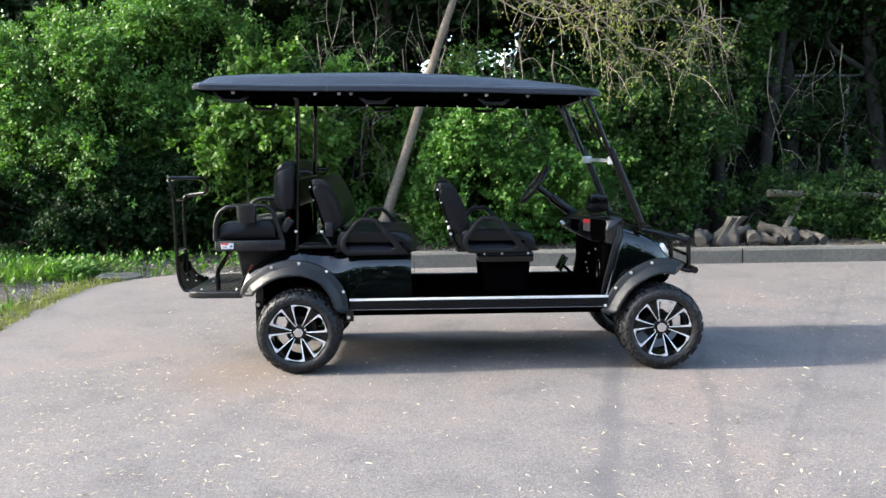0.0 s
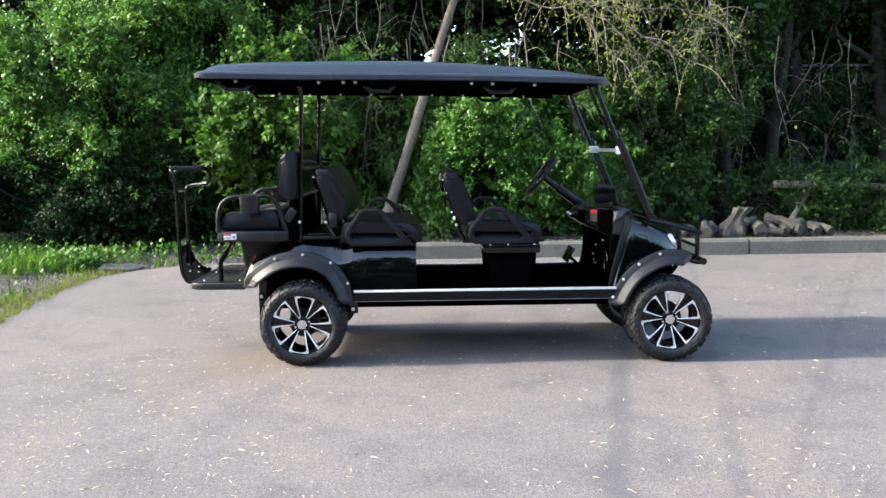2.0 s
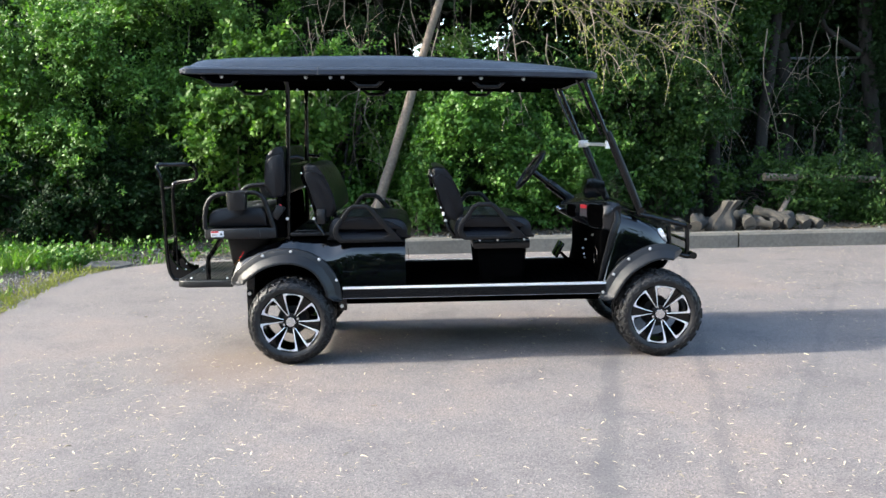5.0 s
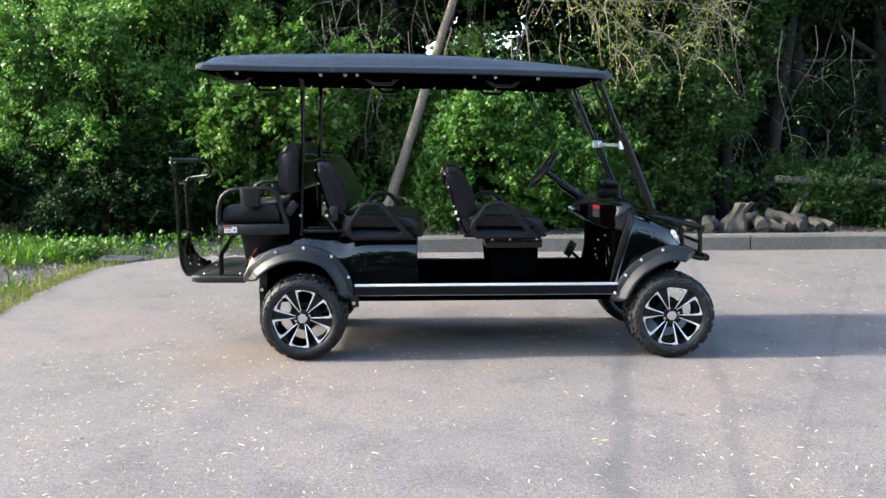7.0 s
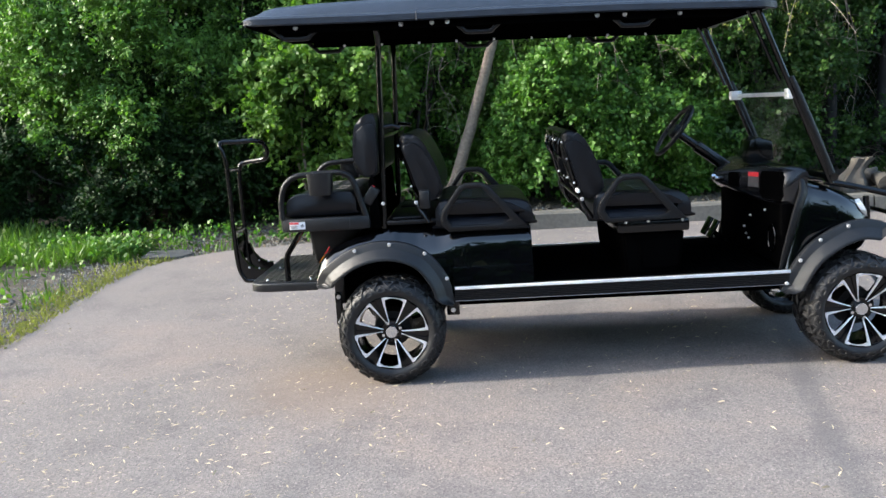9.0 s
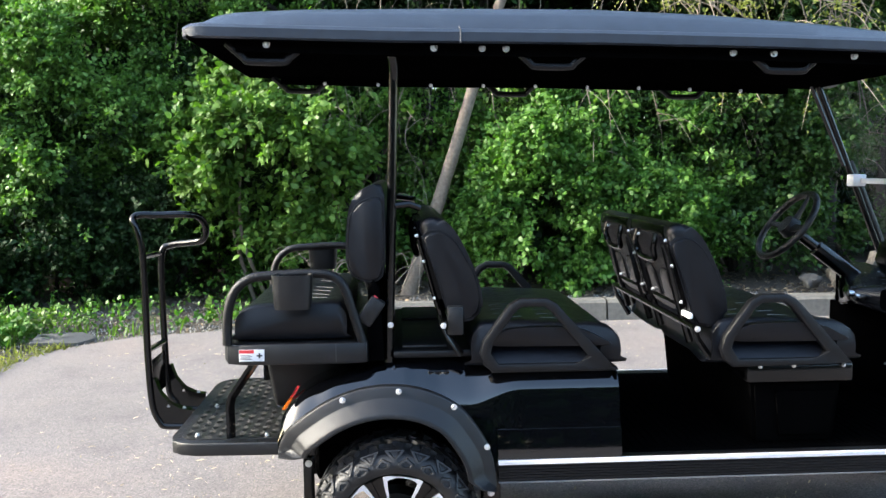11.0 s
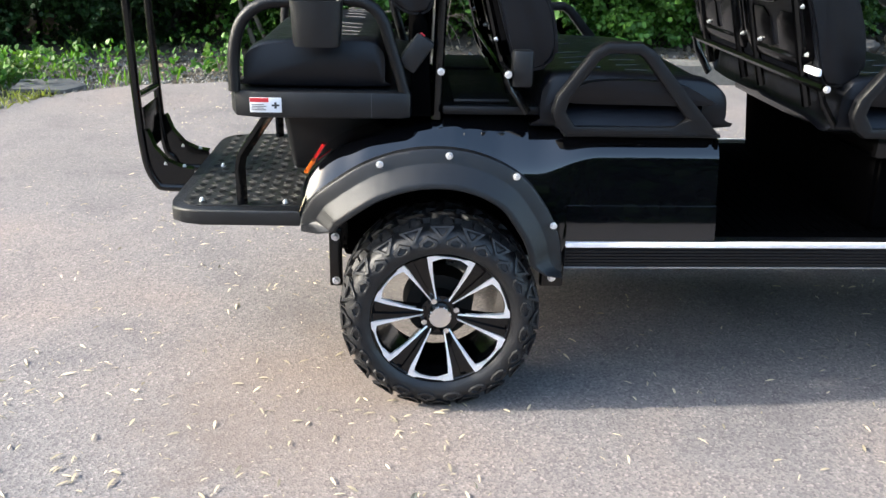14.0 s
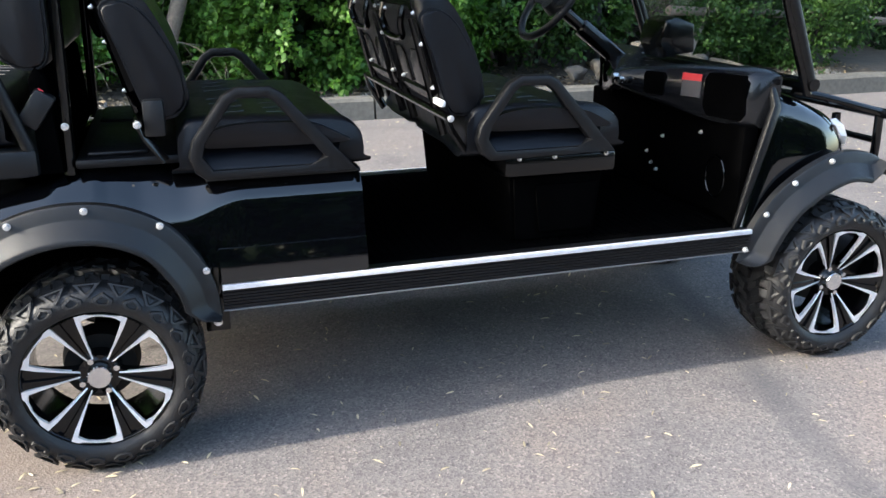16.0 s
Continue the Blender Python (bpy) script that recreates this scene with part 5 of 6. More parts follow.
def lumpy_shell(c, r, n, depth=0.35):
    """Points over an uneven ellipsoid, mostly near its skin, with gaps."""
    out, dirs = [], []
    cv = Vector(c)
    while len(out) < n:
        d = unit(rng.normal(0, 1, (n, 3)))
        flip = (d[:, 1] > 0.2) & (rng.uniform(0, 1, n) < 0.85)
        d[:, 1] = np.where(flip, -d[:, 1], d[:, 1])
        deep = rng.uniform(0, 1, n) ** 1.5
        for q, w in zip(d, deep):
            v = Vector(q)
            lump = noise.noise(v * 2.1 + cv) * 0.46 + noise.noise(v * 5.5 + cv) * 0.28
            if noise.noise(v * 4.2 + cv * 1.7) < -0.22:
                w = 0.6 + 0.4 * w
            rad = (1 + lump) * (1 - depth * w)
            p = (c[0] + r[0] * q[0] * rad, c[1] + r[1] * q[1] * rad, c[2] + r[2] * q[2] * rad)
            if p[2] > 0.12 and p[1] > KERB_Y + 0.1:
                out.append(p)
                dirs.append(q)
    return np.array(out[:n]), np.array(dirs[:n])


def limbs(bm, base, tips, r0, bend=0.3, seg=6):
    for t in tips:
        a, b = Vector(base), Vector(t)
        m1 = a.lerp(b, 0.35) + Vector((rng.normal(0, bend * 0.4), rng.normal(0, bend * 0.4), 0.12))
        m2 = a.lerp(b, 0.7) + Vector((rng.normal(0, bend * 0.4), rng.normal(0, bend * 0.4), 0.1))
        p = spline([a, m1, m2, b], 4)
        tube(bm, p, [r0 * (1 - 0.82 * i / (len(p) - 1)) for i in range(len(p))], seg)


THIN = [(0.5, 2.75, 0.35, 0.45), (1.75, 3.15, 0.9, 0.5), (4.3, 3.4, 0.3, 0.3), (6.2, 2.9, 0.35, 0.25)]


def in_thin(at):
    """Which leaves stand in the thin places of the wood, where the sky shows through."""
    out = np.zeros(len(at), bool)
    dy = at[:, 1] - 8.6
    for x0, z0, w, h in THIN:
        out |= (np.abs(at[:, 0] - x0 - 0.055 * dy) < w + 0.03 * dy) & (np.abs(at[:, 2] - z0 - 0.11 * dy) < h + 0.03 * dy)
    return out & (at[:, 1] > 7.5) & (rng.uniform(0, 1, len(at)) < 0.93)


def shrub(c, r, n, leaf, mat, label, count=20, reach=0.24, stems=8, wide=1.0):
    ob = thing("shrub", label, "shrub", "shrubs along the edge of the wood", (c[0], c[1], 0.1))
    back = Matrix.Translation((-c[0], -c[1], -0.1))
    for k in range(stems):
        bm = bmesh.new()
        a = rng.uniform(0, 2 * math.pi)
        limbs(bm, (c[0] + 0.25 * math.cos(a), c[1] + 0.15, 0.0), [(c[0] + r[0] * 0.8 * math.cos(a), c[1] + r[1] * 0.6 * math.sin(a), c[2] + r[2] * rng.uniform(0.1, 0.8))], 0.03)
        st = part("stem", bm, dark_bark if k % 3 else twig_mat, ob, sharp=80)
        st.matrix_parent_inverse = back
    # boughs: rounded tufts of twigs over the shrub's skin, with dark gaps between them
    n, leaf = int(n * 1.25), leaf * 0.74
    k = max(n // 40, 4)
    p, d = lumpy_shell(c, r, k, 0.3)
    own = rng.integers(0, k, n)
    rad = rng.uniform(0.17, 0.36, k)[own][:, None]
    u = unit(rng.normal(0, 0.8, (n, 3)) + d[own] * 0.7 + np.array([-0.1, -0.25, 0.35]))
    q = p[own] + u * rad * np.sqrt(rng.uniform(0.15, 1.0, (n, 1))) * np.array([1.15, 0.9, 0.85])
    q += u * (rng.uniform(0, 1, (n, 1)) > 0.90) * rng.uniform(0.1, 0.45, (n, 1))      # loose shoots
    q[:, 2] = np.maximum(q[:, 2], 0.15)
    q[:, 1] = np.maximum(q[:, 1], KERB_Y + 0.06)
    at, way, lens = sprays(q, u, count, reach, leaf)
    # no leaves close before the leaning trunk
    clear = (at[:, 1] > 6.75) | (np.abs(at[:, 0] - LEANING_FOOT[0] - (at[:, 2] - 0.15) * 0.345) > 0.24)
    at, way, lens = at[clear], way[clear], lens[clear]
    keep = ~in_thin(at)
    at, way, lens = at[keep], way[keep], lens[keep]
    lv = new("foliage", leaf_mesh("foliage", at, way, lens, mat, wide * rng.uniform(0.95, 1.15)))
    lv["kind"] = "stuff"
    lv.parent, lv.matrix_parent_inverse = ob, back
    # an added core of dark leaves that blocks light and colours the gaps with shade
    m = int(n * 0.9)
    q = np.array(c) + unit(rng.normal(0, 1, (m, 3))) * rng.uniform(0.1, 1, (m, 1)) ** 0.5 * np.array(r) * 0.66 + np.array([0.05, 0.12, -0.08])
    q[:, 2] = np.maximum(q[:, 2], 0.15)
    core = new("shade_core", leaf_mesh("shade_core", q, rng.normal(0, 1, (m, 3)), leaf * rng.uniform(1.2, 2.2, m), shade_leaf, 1.3, True))
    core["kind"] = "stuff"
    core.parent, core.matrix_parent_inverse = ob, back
    return ob


LEANING_FOOT = (0.12, 6.5, 0.15)
SHRUBS = [
    # centre, radii, twigs, leaf length, leaves
    ((-4.1, 7.55, 2.3), (1.75, 0.95, 1.4), 2600, 0.078, sunlit_leaf, "dense bright green shrub beside the grass"),
    ((-3.0, 7.9, 3.1), (1.3, 0.9, 1.1), 1000, 0.078, sunlit_leaf, "tall bright green shrub behind the asphalt"),
    # the darkest leaf colour puts shade into the low and rear shrubs
    ((-3.1, 7.6, 1.5), (1.0, 0.9, 1.3), 500, 0.078, shade_leaf, "shaded green shrub behind the gravel edge"),
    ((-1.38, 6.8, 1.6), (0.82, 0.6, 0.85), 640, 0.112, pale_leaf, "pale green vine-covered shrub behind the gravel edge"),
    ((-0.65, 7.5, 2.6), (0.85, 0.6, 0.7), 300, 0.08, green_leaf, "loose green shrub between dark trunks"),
    ((-4.6, 7.1, 0.7), (1.3, 0.7, 0.65), 700, 0.075, shade_leaf, "low shaded shrub at the foot of the tall shrub"),
    ((-2.9, 7.3, 0.75), (0.9, 0.6, 0.65), 420, 0.075, shade_leaf, "low shaded shrub at the foot of the tall shrub"),
    ((-6.6, 7.0, 0.9), (0.9, 0.7, 0.8), 450, 0.075, shade_leaf, "low dark green shrub beside the grass"),
    ((-1.2, 8.2, 2.9), (1.5, 0.8, 1.2), 420, 0.08, shade_leaf, "loose green shrub behind the leaning tree"),
    ((-0.9, 7.2, 0.5), (0.9, 0.6, 0.4), 220, 0.078, green_leaf, "low weedy shrub at the foot of the trees"),
    ((1.75, 6.9, 1.15), (1.15, 0.85, 1.05), 1300, 0.082, green_leaf, "leafy green shrub leaning over the kerb"),
    ((2.95, 7.1, 1.25), (0.9, 0.8, 1.0), 700, 0.078, green_leaf, "leafy green shrub beside the kerb"),
    ((1.0, 7.6, 2.2), (0.9, 0.6, 0.8), 350, 0.075, pale_leaf, "pale green climber round the leaning tree"),
    ((2.6, 8.4, 2.9), (1.9, 0.8, 1.2), 850, 0.08, shade_leaf, "dark green tall shrub under the trees"),
    ((4.4, 7.3, 1.4), (1.1, 0.8, 1.3), 1000, 0.078, half_shade_leaf, "green shrub behind the kerb"),
    ((5.0, 8.2, 2.7), (1.3, 0.9, 1.4), 1100, 0.085, half_shade_leaf, "tall green shrub hung with bare vines"),
    ((6.5, 7.2, 0.62), (0.75, 0.6, 0.45), 420, 0.065, half_shade_leaf, "low green shrub behind the kerb"),
    ((7.7, 6.9, 0.6), (0.8, 0.6, 0.5), 420, 0.065, half_shade_leaf, "low green shrub behind the kerb"),
    ((7.4, 8.8, 2.8), (1.6, 0.9, 1.6), 700, 0.08, shade_leaf, "dark green tall shrub under the trees"),
    ((-8.0, 8.0, 1.2), (1.9, 1.1, 1.5), 700, 0.08, shade_leaf, "dense dark green shrub beside the grass"),
    ((9.9, 8.2, 1.7), (1.9, 1.2, 1.9), 800, 0.08, shade_leaf, "dark green tall shrub under the trees"),
]
for c, r, n, leaf, mat, label in SHRUBS:
    shrub(c, r, n, leaf, mat, label)


def wood_layer(name, label, n, x, y, z, leaf, mat, spread=0.34, wide=1.2):
    """A mass of leaves gathered into clumps."""
    k = max(n // 50, 1)
    c = np.stack([rng.uniform(*x, k), rng.uniform(*y, k), rng.uniform(*z, k)], 1)
    at = np.repeat(c, 50, 0) + rng.normal(0, spread, (k * 50, 3)) * np.array([1.2, 0.8, 0.8])
    at[:, 2] = np.maximum(at[:, 2], 0.1)
    at = at[~in_thin(at)]
    way = rng.normal(0, 1, at.shape) + np.array([0, -0.3, -0.3])
    ob = new(name, leaf_mesh(name, at, way, leaf * rng.uniform(0.6, 1.3, len(at)), mat, wide, True))
    return tagged(ob, label, "foliage", kind="stuff")


wood_layer("undergrowth", "shaded green undergrowth between the shrubs", 42000, (-5, 3.8), (7.3, 8.4), (0.3, 2.7), 0.06, green_leaf, 0.3, 1.1)
# the wood's leaf layers carry its inner shade in their dark colour
wood_layer("woodland_foliage", "leaves of the wood behind the shrubs, coloured dark for shade", 140000, (-8, 15), (8.6, 11.2), (0.2, 6.5), 0.105, shade_leaf)
# added, mostly out of view, so that it keeps low sun off the wood
wood_layer("woodland_foliage", "tall foliage added on the left to shade the wood", 40000, (-17, -8), (9.4, 13.0), (1.5, 10.5), 0.22, shade_leaf, 0.45)
# canopy added largely above the view to block skylight and darken what lies below
wood_layer("shading_canopy", "leaf canopy added above to keep skylight off the wood", 120000, (-2.0, 15), (6.6, 12.0), (4.0, 8.5), 0.125, shade_leaf)
wood_layer("distant_wood", "distant wood behind the shrubs, coloured dark for shade", 48000, (-30, 34), (12.5, 18), (0.2, 11), 0.8, shade_leaf, 0.8)
wood_layer("tree_line", "dark line of trees across the paved yard", 60000, (-55, 55), (-38, -30), (0.2, 9), 1.0, shade_leaf, 1.6)
# never in view; added to darken low reflections in the cart's paint
wood_layer("tree_line", "unseen line of trees added left to darken reflections", 12000, (-56, -44), (-30, 14), (0.2, 8), 0.9, shade_leaf, 1.3)


def tree(base, top, r0, label, mat, bends=0.25, forks=3):
    ob = thing("tree", label, "tree", "trees behind the kerb", base)
    bm = bmesh.new()
    a, b = Vector((0, 0, -0.1)), Vector(top) - Vector(base)
    m = [a.lerp(b, t) + Vector((rng.normal(0, bends * 0.3), rng.normal(0, bends * 0.2), 0)) for t in (0.3, 0.6)]
    p = spline([a, *m, b], 6)
    tube(bm, p, [r0 * (1.15 - 0.5 * i / (len(p) - 1)) for i in range(len(p))], 12)
    for v in bm.verts:
        v.co += Vector((noise.noise(v.co * 4), noise.noise(v.co * 4 + Vector((9, 0, 0))), 0)) * r0 * 0.16
    part("trunk", bm, mat, ob, sharp=80)
    for k in range(forks):
        bm = bmesh.new()
        s = p[int(len(p) * rng.uniform(0.55, 0.95)) - 1]
        e = s + Vector((rng.normal(0, 1.0), rng.normal(0, 0.5), rng.uniform(1.0, 2.4)))
        limbs(bm, s, [e], r0 * 0.45, 0.4, 8)
        part("limb", bm, mat, ob, sharp=80)
    return ob


tree(LEANING_FOOT, (1.62, 6.6, 4.5), 0.073, "leaning pale grey-brown tree trunk behind the kerb", bark, 0.10, 0)
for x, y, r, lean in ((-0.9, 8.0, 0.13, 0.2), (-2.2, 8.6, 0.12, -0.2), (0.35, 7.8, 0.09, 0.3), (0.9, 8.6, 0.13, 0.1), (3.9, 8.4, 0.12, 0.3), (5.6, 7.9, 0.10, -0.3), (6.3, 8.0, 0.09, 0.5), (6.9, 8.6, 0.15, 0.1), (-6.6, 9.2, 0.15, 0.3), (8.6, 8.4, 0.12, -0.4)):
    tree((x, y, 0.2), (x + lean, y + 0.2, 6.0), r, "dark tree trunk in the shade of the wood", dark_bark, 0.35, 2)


# ---- hanging branches and vines ----
def hanging_branch(pts, r, leaf_n, leaf, mat, label, sub=7):
    p = spline(pts, 8)
    ob = thing("hanging_branch", label, "branch", "hanging branches", tuple(p[0]))
    back = Matrix.Translation(-p[0])
    bm = bmesh.new()
    tube(bm, p, [r * (1 - 0.8 * i / (len(p) - 1)) for i in range(len(p))], 6)
    ends = []
    for k in range(sub):
        i = int(rng.uniform(0.15, 0.95) * (len(p) - 1))
        s = p[i]
        d = Vector((rng.normal(0.2, 0.5), rng.normal(-0.1, 0.3), rng.normal(-0.3, 0.35))).normalized() * rng.uniform(0.25, 0.7)
        q = spline([s, s + d * 0.5 + Vector((0, 0, 0.05)), s + d + Vector((0, 0, -0.12))], 5)
        tube(bm, q, [r * 0.4 * (1 - 0.7 * j / (len(q) - 1)) for j in range(len(q))], 5)
        ends += q[2:]
    b = part("bough", bm, twig_mat, ob, sharp=80)
    b["kind"] = "stuff"
    b.matrix_parent_inverse = back
    if leaf_n:
        src = np.array([tuple(v) for v in (p[len(p) // 3:] + ends * 2)])
        at = src[rng.integers(0, len(src), leaf_n)] + rng.normal(0, 0.045, (leaf_n, 3))
        lv = new("foliage", leaf_mesh("foliage", at, rng.normal(0, 0.6, (leaf_n, 3)) + np.array([0, 0, -0.5]), leaf * rng.uniform(0.6, 1.3, leaf_n), mat, 1.0))
        lv["kind"] = "stuff"
        lv.parent, lv.matrix_parent_inverse = ob, back
    return ob


YELLOW = "drooping bare branch with yellow-green catkins"
for pts in ([(2.0, 5.9, 3.9), (2.5, 5.8, 3.65), (3.1, 5.7, 3.2), (3.6, 5.7, 2.7), (3.9, 5.75, 2.25)],
            [(1.6, 6.0, 3.7), (2.2, 5.9, 3.55), (2.8, 5.8, 3.25), (3.3, 5.8, 2.7), (3.45, 5.8, 2.3)],
            [(2.6, 5.9, 4.0), (3.2, 5.8, 3.3), (3.9, 5.7, 2.75), (4.6, 5.7, 2.45)],
            [(1.4, 6.0, 3.9), (1.9, 5.9, 3.6), (2.4, 5.9, 3.5), (2.9, 5.9, 3.45)],
            [(4.6, 6.2, 4.0), (4.7, 6.1, 3.4), (4.75, 6.1, 2.9)]):
    hanging_branch(pts, 0.017, 260, 0.038, yellow_leaf, YELLOW, 16)
for k in range(7):
    x0, x1 = rng.uniform(1.5, 3.0), rng.uniform(3.2, 5.4)
    z0, z1, y = rng.uniform(3.5, 4.3), rng.uniform(2.5, 3.5), rng.uniform(5.7, 6.3)
    hanging_branch([(x0, y, z0), (x0 * 0.65 + x1 * 0.35, y - 0.1, z0 - 0.12 + rng.normal(0, 0.12)), (x0 * 0.3 + x1 * 0.7, y - 0.15, (z0 + z1) / 2 + rng.normal(0.1, 0.12)), (x1, y - 0.1, z1)], 0.012, 170, 0.042, yellow_leaf, "long bare arching branch with young yellow-green leaves", 13)
VINE = "bare pale vine hanging in front of the shrubs"
for x, y, z0, z1, dx in ((4.6, 6.9, 3.6, 1.2, 0.5), (4.9, 6.9, 3.8, 1.5, -0.3), (5.2, 6.8, 3.7, 0.9, 0.25), (5.5, 6.8, 3.4, 1.3, -0.5), (2.0, 6.2, 2.9, 1.4, 0.1), (2.2, 6.2, 3.0, 1.6, 0.15), (2.7, 6.3, 2.9, 1.9, 0.2), (0.2, 6.9, 2.6, 0.8, -0.15), (-0.8, 6.7, 2.4, 0.4, 0.3), (1.2, 6.5, 3.0, 1.5, 0.2), (6.0, 6.9, 3.0, 0.7, 0.3)):
    hanging_branch([(x, y, z0), (x + dx * 0.4 + rng.normal(0, 0.1), y - 0.05, z0 * 0.7 + z1 * 0.3), (x + dx * 0.5 + rng.normal(0, 0.12), y, z0 * 0.35 + z1 * 0.65), (x + dx, y + 0.05, z1)], 0.011, 26, 0.075, pale_leaf, VINE, 5)
BARE = "fine bare hanging twig before the dark wood"
for k in range(40):
    x = rng.uniform(3.6, 7.5) if k < 14 else rng.uniform(-1.6, 2.6)
    y, z1 = rng.uniform(6.6, 7.4), rng.uniform(0.9, 2.2) + (0.7 if k > 26 else 0)
    z0, dx = z1 + rng.uniform(0.8, 1.9), rng.normal(0, 0.35)
    hanging_branch([(x, y, z0), (x + dx * 0.3 + rng.normal(0, 0.08), y - 0.05, z0 * 0.7 + z1 * 0.3), (x + dx * 0.6 + rng.normal(0, 0.1), y, z0 * 0.35 + z1 * 0.65), (x + dx, y, z1)], 0.007, 14 if k % 2 else 0, 0.06, green_leaf, BARE, 6)
DRY = "tangle of dry fallen twigs behind the kerb"
for k in range(14):
    x = rng.uniform(-1.6, 1.0) if k < 6 else rng.uniform(5.2, 8.5)
    y = rng.uniform(5.8, 6.4) if k < 6 else rng.uniform(6.6, 7.6)
    a = rng.uniform(0, math.pi)
    L = rng.uniform(0.4, 1.1)
    hanging_branch([(x, y, 0.3), (x + L * 0.4 * math.cos(a), y + 0.15 * math.sin(a), 0.42 + rng.uniform(0, 0.3)), (x + L * math.cos(a), y + 0.3 * math.sin(a), 0.28 + rng.uniform(0, 0.4))], 0.010, 0, 0, None, DRY, 6)

# ---- logs and stones behind the kerb ----
def stone(at, size, label="rough grey field stone behind the kerb"):
    bm = bmesh.new()
    bmesh.ops.create_icosphere(bm, subdivisions=3, radius=1)
    o = Vector((rng.uniform(0, 50), rng.uniform(0, 50), 0))
    for v in bm.verts:
        k = 1 + 0.45 * noise.noise(v.co * 1.3 + o) + 0.16 * noise.noise(v.co * 4 + o)
        v.co = Vector((v.co.x * size[0], v.co.y * size[1], v.co.z * size[2])) * k
    ob = part("stone", bm, stone_mat, sharp=50)
    ob.matrix_basis = pose(*at, 0, 0, rng.uniform(0, 360))
    return tagged(ob, label, "stone", "stones behind the kerb")


def log(a, b, r, label, mat=None):
    a, b = Vector(a), Vector(b)
    bm = bmesh.new()
    p = spline([a, a.lerp(b, 0.5) + Vector((0, 0.02, 0.03)), b], 5)
    tube(bm, p, [r * (1 - 0.15 * i / (len(p) - 1)) for i in range(len(p))], 14)
    for v in bm.verts:
        v.co += Vector((0, noise.noise(v.co * 7), noise.noise(v.co * 7 + Vector((5, 5, 5))))) * r * 0.40
    return tagged(part("log", bm, mat or log_mat, sharp=50), label, "log", "logs behind the kerb")


for q in (((4.75, 5.95, 0.30), (0.14, 0.11, 0.10)), ((6.3, 5.95, 0.26), (0.12, 0.1, 0.07)), ((4.45, 6.0, 0.27), (0.1, 0.1, 0.08)), ((5.35, 6.15, 0.32), (0.16, 0.12, 0.12)), ((6.02, 6.1, 0.3), (0.13, 0.11, 0.1))):
    stone(*q)
def stump(at, label):
    """A gnarled stump that leans over, with flared ribs."""
    bm = bmesh.new()
    rings = []
    for k in range(9):
        u = k / 8
        r = 0.17 - 0.07 * u + 0.03 * math.sin(u * 7)
        ring = []
        for i in range(22):
            a = 2 * math.pi * i / 22
            q = r * (1 + 0.20 * math.sin(5 * a + 1.5 * u) + 0.16 * noise.noise((math.cos(a) * 2, math.sin(a) * 2, u * 2.5)))
            ring.append((at[0] + q * math.cos(a) - 0.05 + 0.16 * u * u, at[1] + q * 0.8 * math.sin(a), at[2] + 0.42 * u + 0.03 * noise.noise((math.cos(a) * 3, math.sin(a) * 3, u))))
        rings.append(ring)
    loft(bm, rings)
    return tagged(part("stump", bm, log_mat, sharp=50), label, "stump", "logs behind the kerb")


stump((5.08, 5.9, 0.16), "gnarled grey weathered tree stump behind the kerb")
for x, r, dz, turn in ((5.36, 0.085, 0.0, 0.05), (5.56, 0.065, 0.0, -0.04), (5.70, 0.06, 0.01, 0.10), (5.92, 0.075, 0.02, -0.22), (6.14, 0.065, 0.0, 0.06), (6.32, 0.06, 0.0, -0.05), (4.62, 0.075, 0.0, 0.12)):
    log((x, 5.70, 0.19 + r + dz), (x + turn, 6.12, 0.20 + r + dz + 0.05), r, "short cut log lying end-on behind the kerb")
log((5.62, 6.15, 0.42), (5.85, 5.75, 0.27), 0.075, "pale cut log lying behind the kerb")
log((5.3, 5.75, 0.25), (5.65, 5.68, 0.26), 0.05, "short cut log lying behind the kerb")
log((5.9, 6.6, 0.86), (9.4, 6.9, 0.66), 0.055, "long fallen grey branch across the shrubs", bark)
log((6.0, 6.3, 0.3), (6.4, 6.6, 0.75), 0.04, "broken grey branch among the stones", bark)

# ---- chain-link fence in the wood ----
fence = thing("chain_link_fence", "grey chain-link fence half hidden behind the shrubs", "fence", at=(0, 8.6, 0))
wire = material("galvanised_wire", (0.12, 0.13, 0.14), 0.6, 0.3, var=0.1)
for x in steps(-4.5, 10.5, 2.5):
    bm = bmesh.new()
    tube(bm, [(x, 0, 0), (x, 0, 2.75)], 0.028, 8)
    part("post", bm, wire, fence)
bm = bmesh.new()
tube(bm, [(-4.5, 0, 2.72), (10.5, 0, 2.72)], 0.02, 8)
part("top_rail", bm, wire, fence)
bm = bmesh.new()
for k in range(230):
    x = -5.5 + k * 0.075
    for s in (1, -1):
        a, b = Vector((x, 0, 0.25)), Vector((x + s * 1.2, 0, 2.7))
        d = Vector((0.0016, 0, 0))
        e = Vector((0, 0.0016, 0))
        vs = [bm.verts.new(q) for q in (a - d, a + e, a + d, b - d, b + e, b + d)]
        for i in range(3):
            bm.faces.new((vs[i], vs[(i + 1) % 3], vs[3 + (i + 1) % 3], vs[3 + i]))
mesh_part = part("wire_mesh", bm, wire, fence, smooth=False)
mesh_part["kind"] = "stuff"

# ---- grass, gravel, litter ----
def scatter(n, inside):
    pts = []
    while len(pts) < n:
        q = inside()
        if q is not None:
            pts.append(q)
    return np.array(pts)


EDGE_XY = [(p[0], p[1]) for p in EDGE if p[1] > -6]


def edge_x(y):
    """Where the paving's rough side edge lies at y."""
    best = min(EDGE_XY, key=lambda q: abs(q[1] - y))
    return best[0]


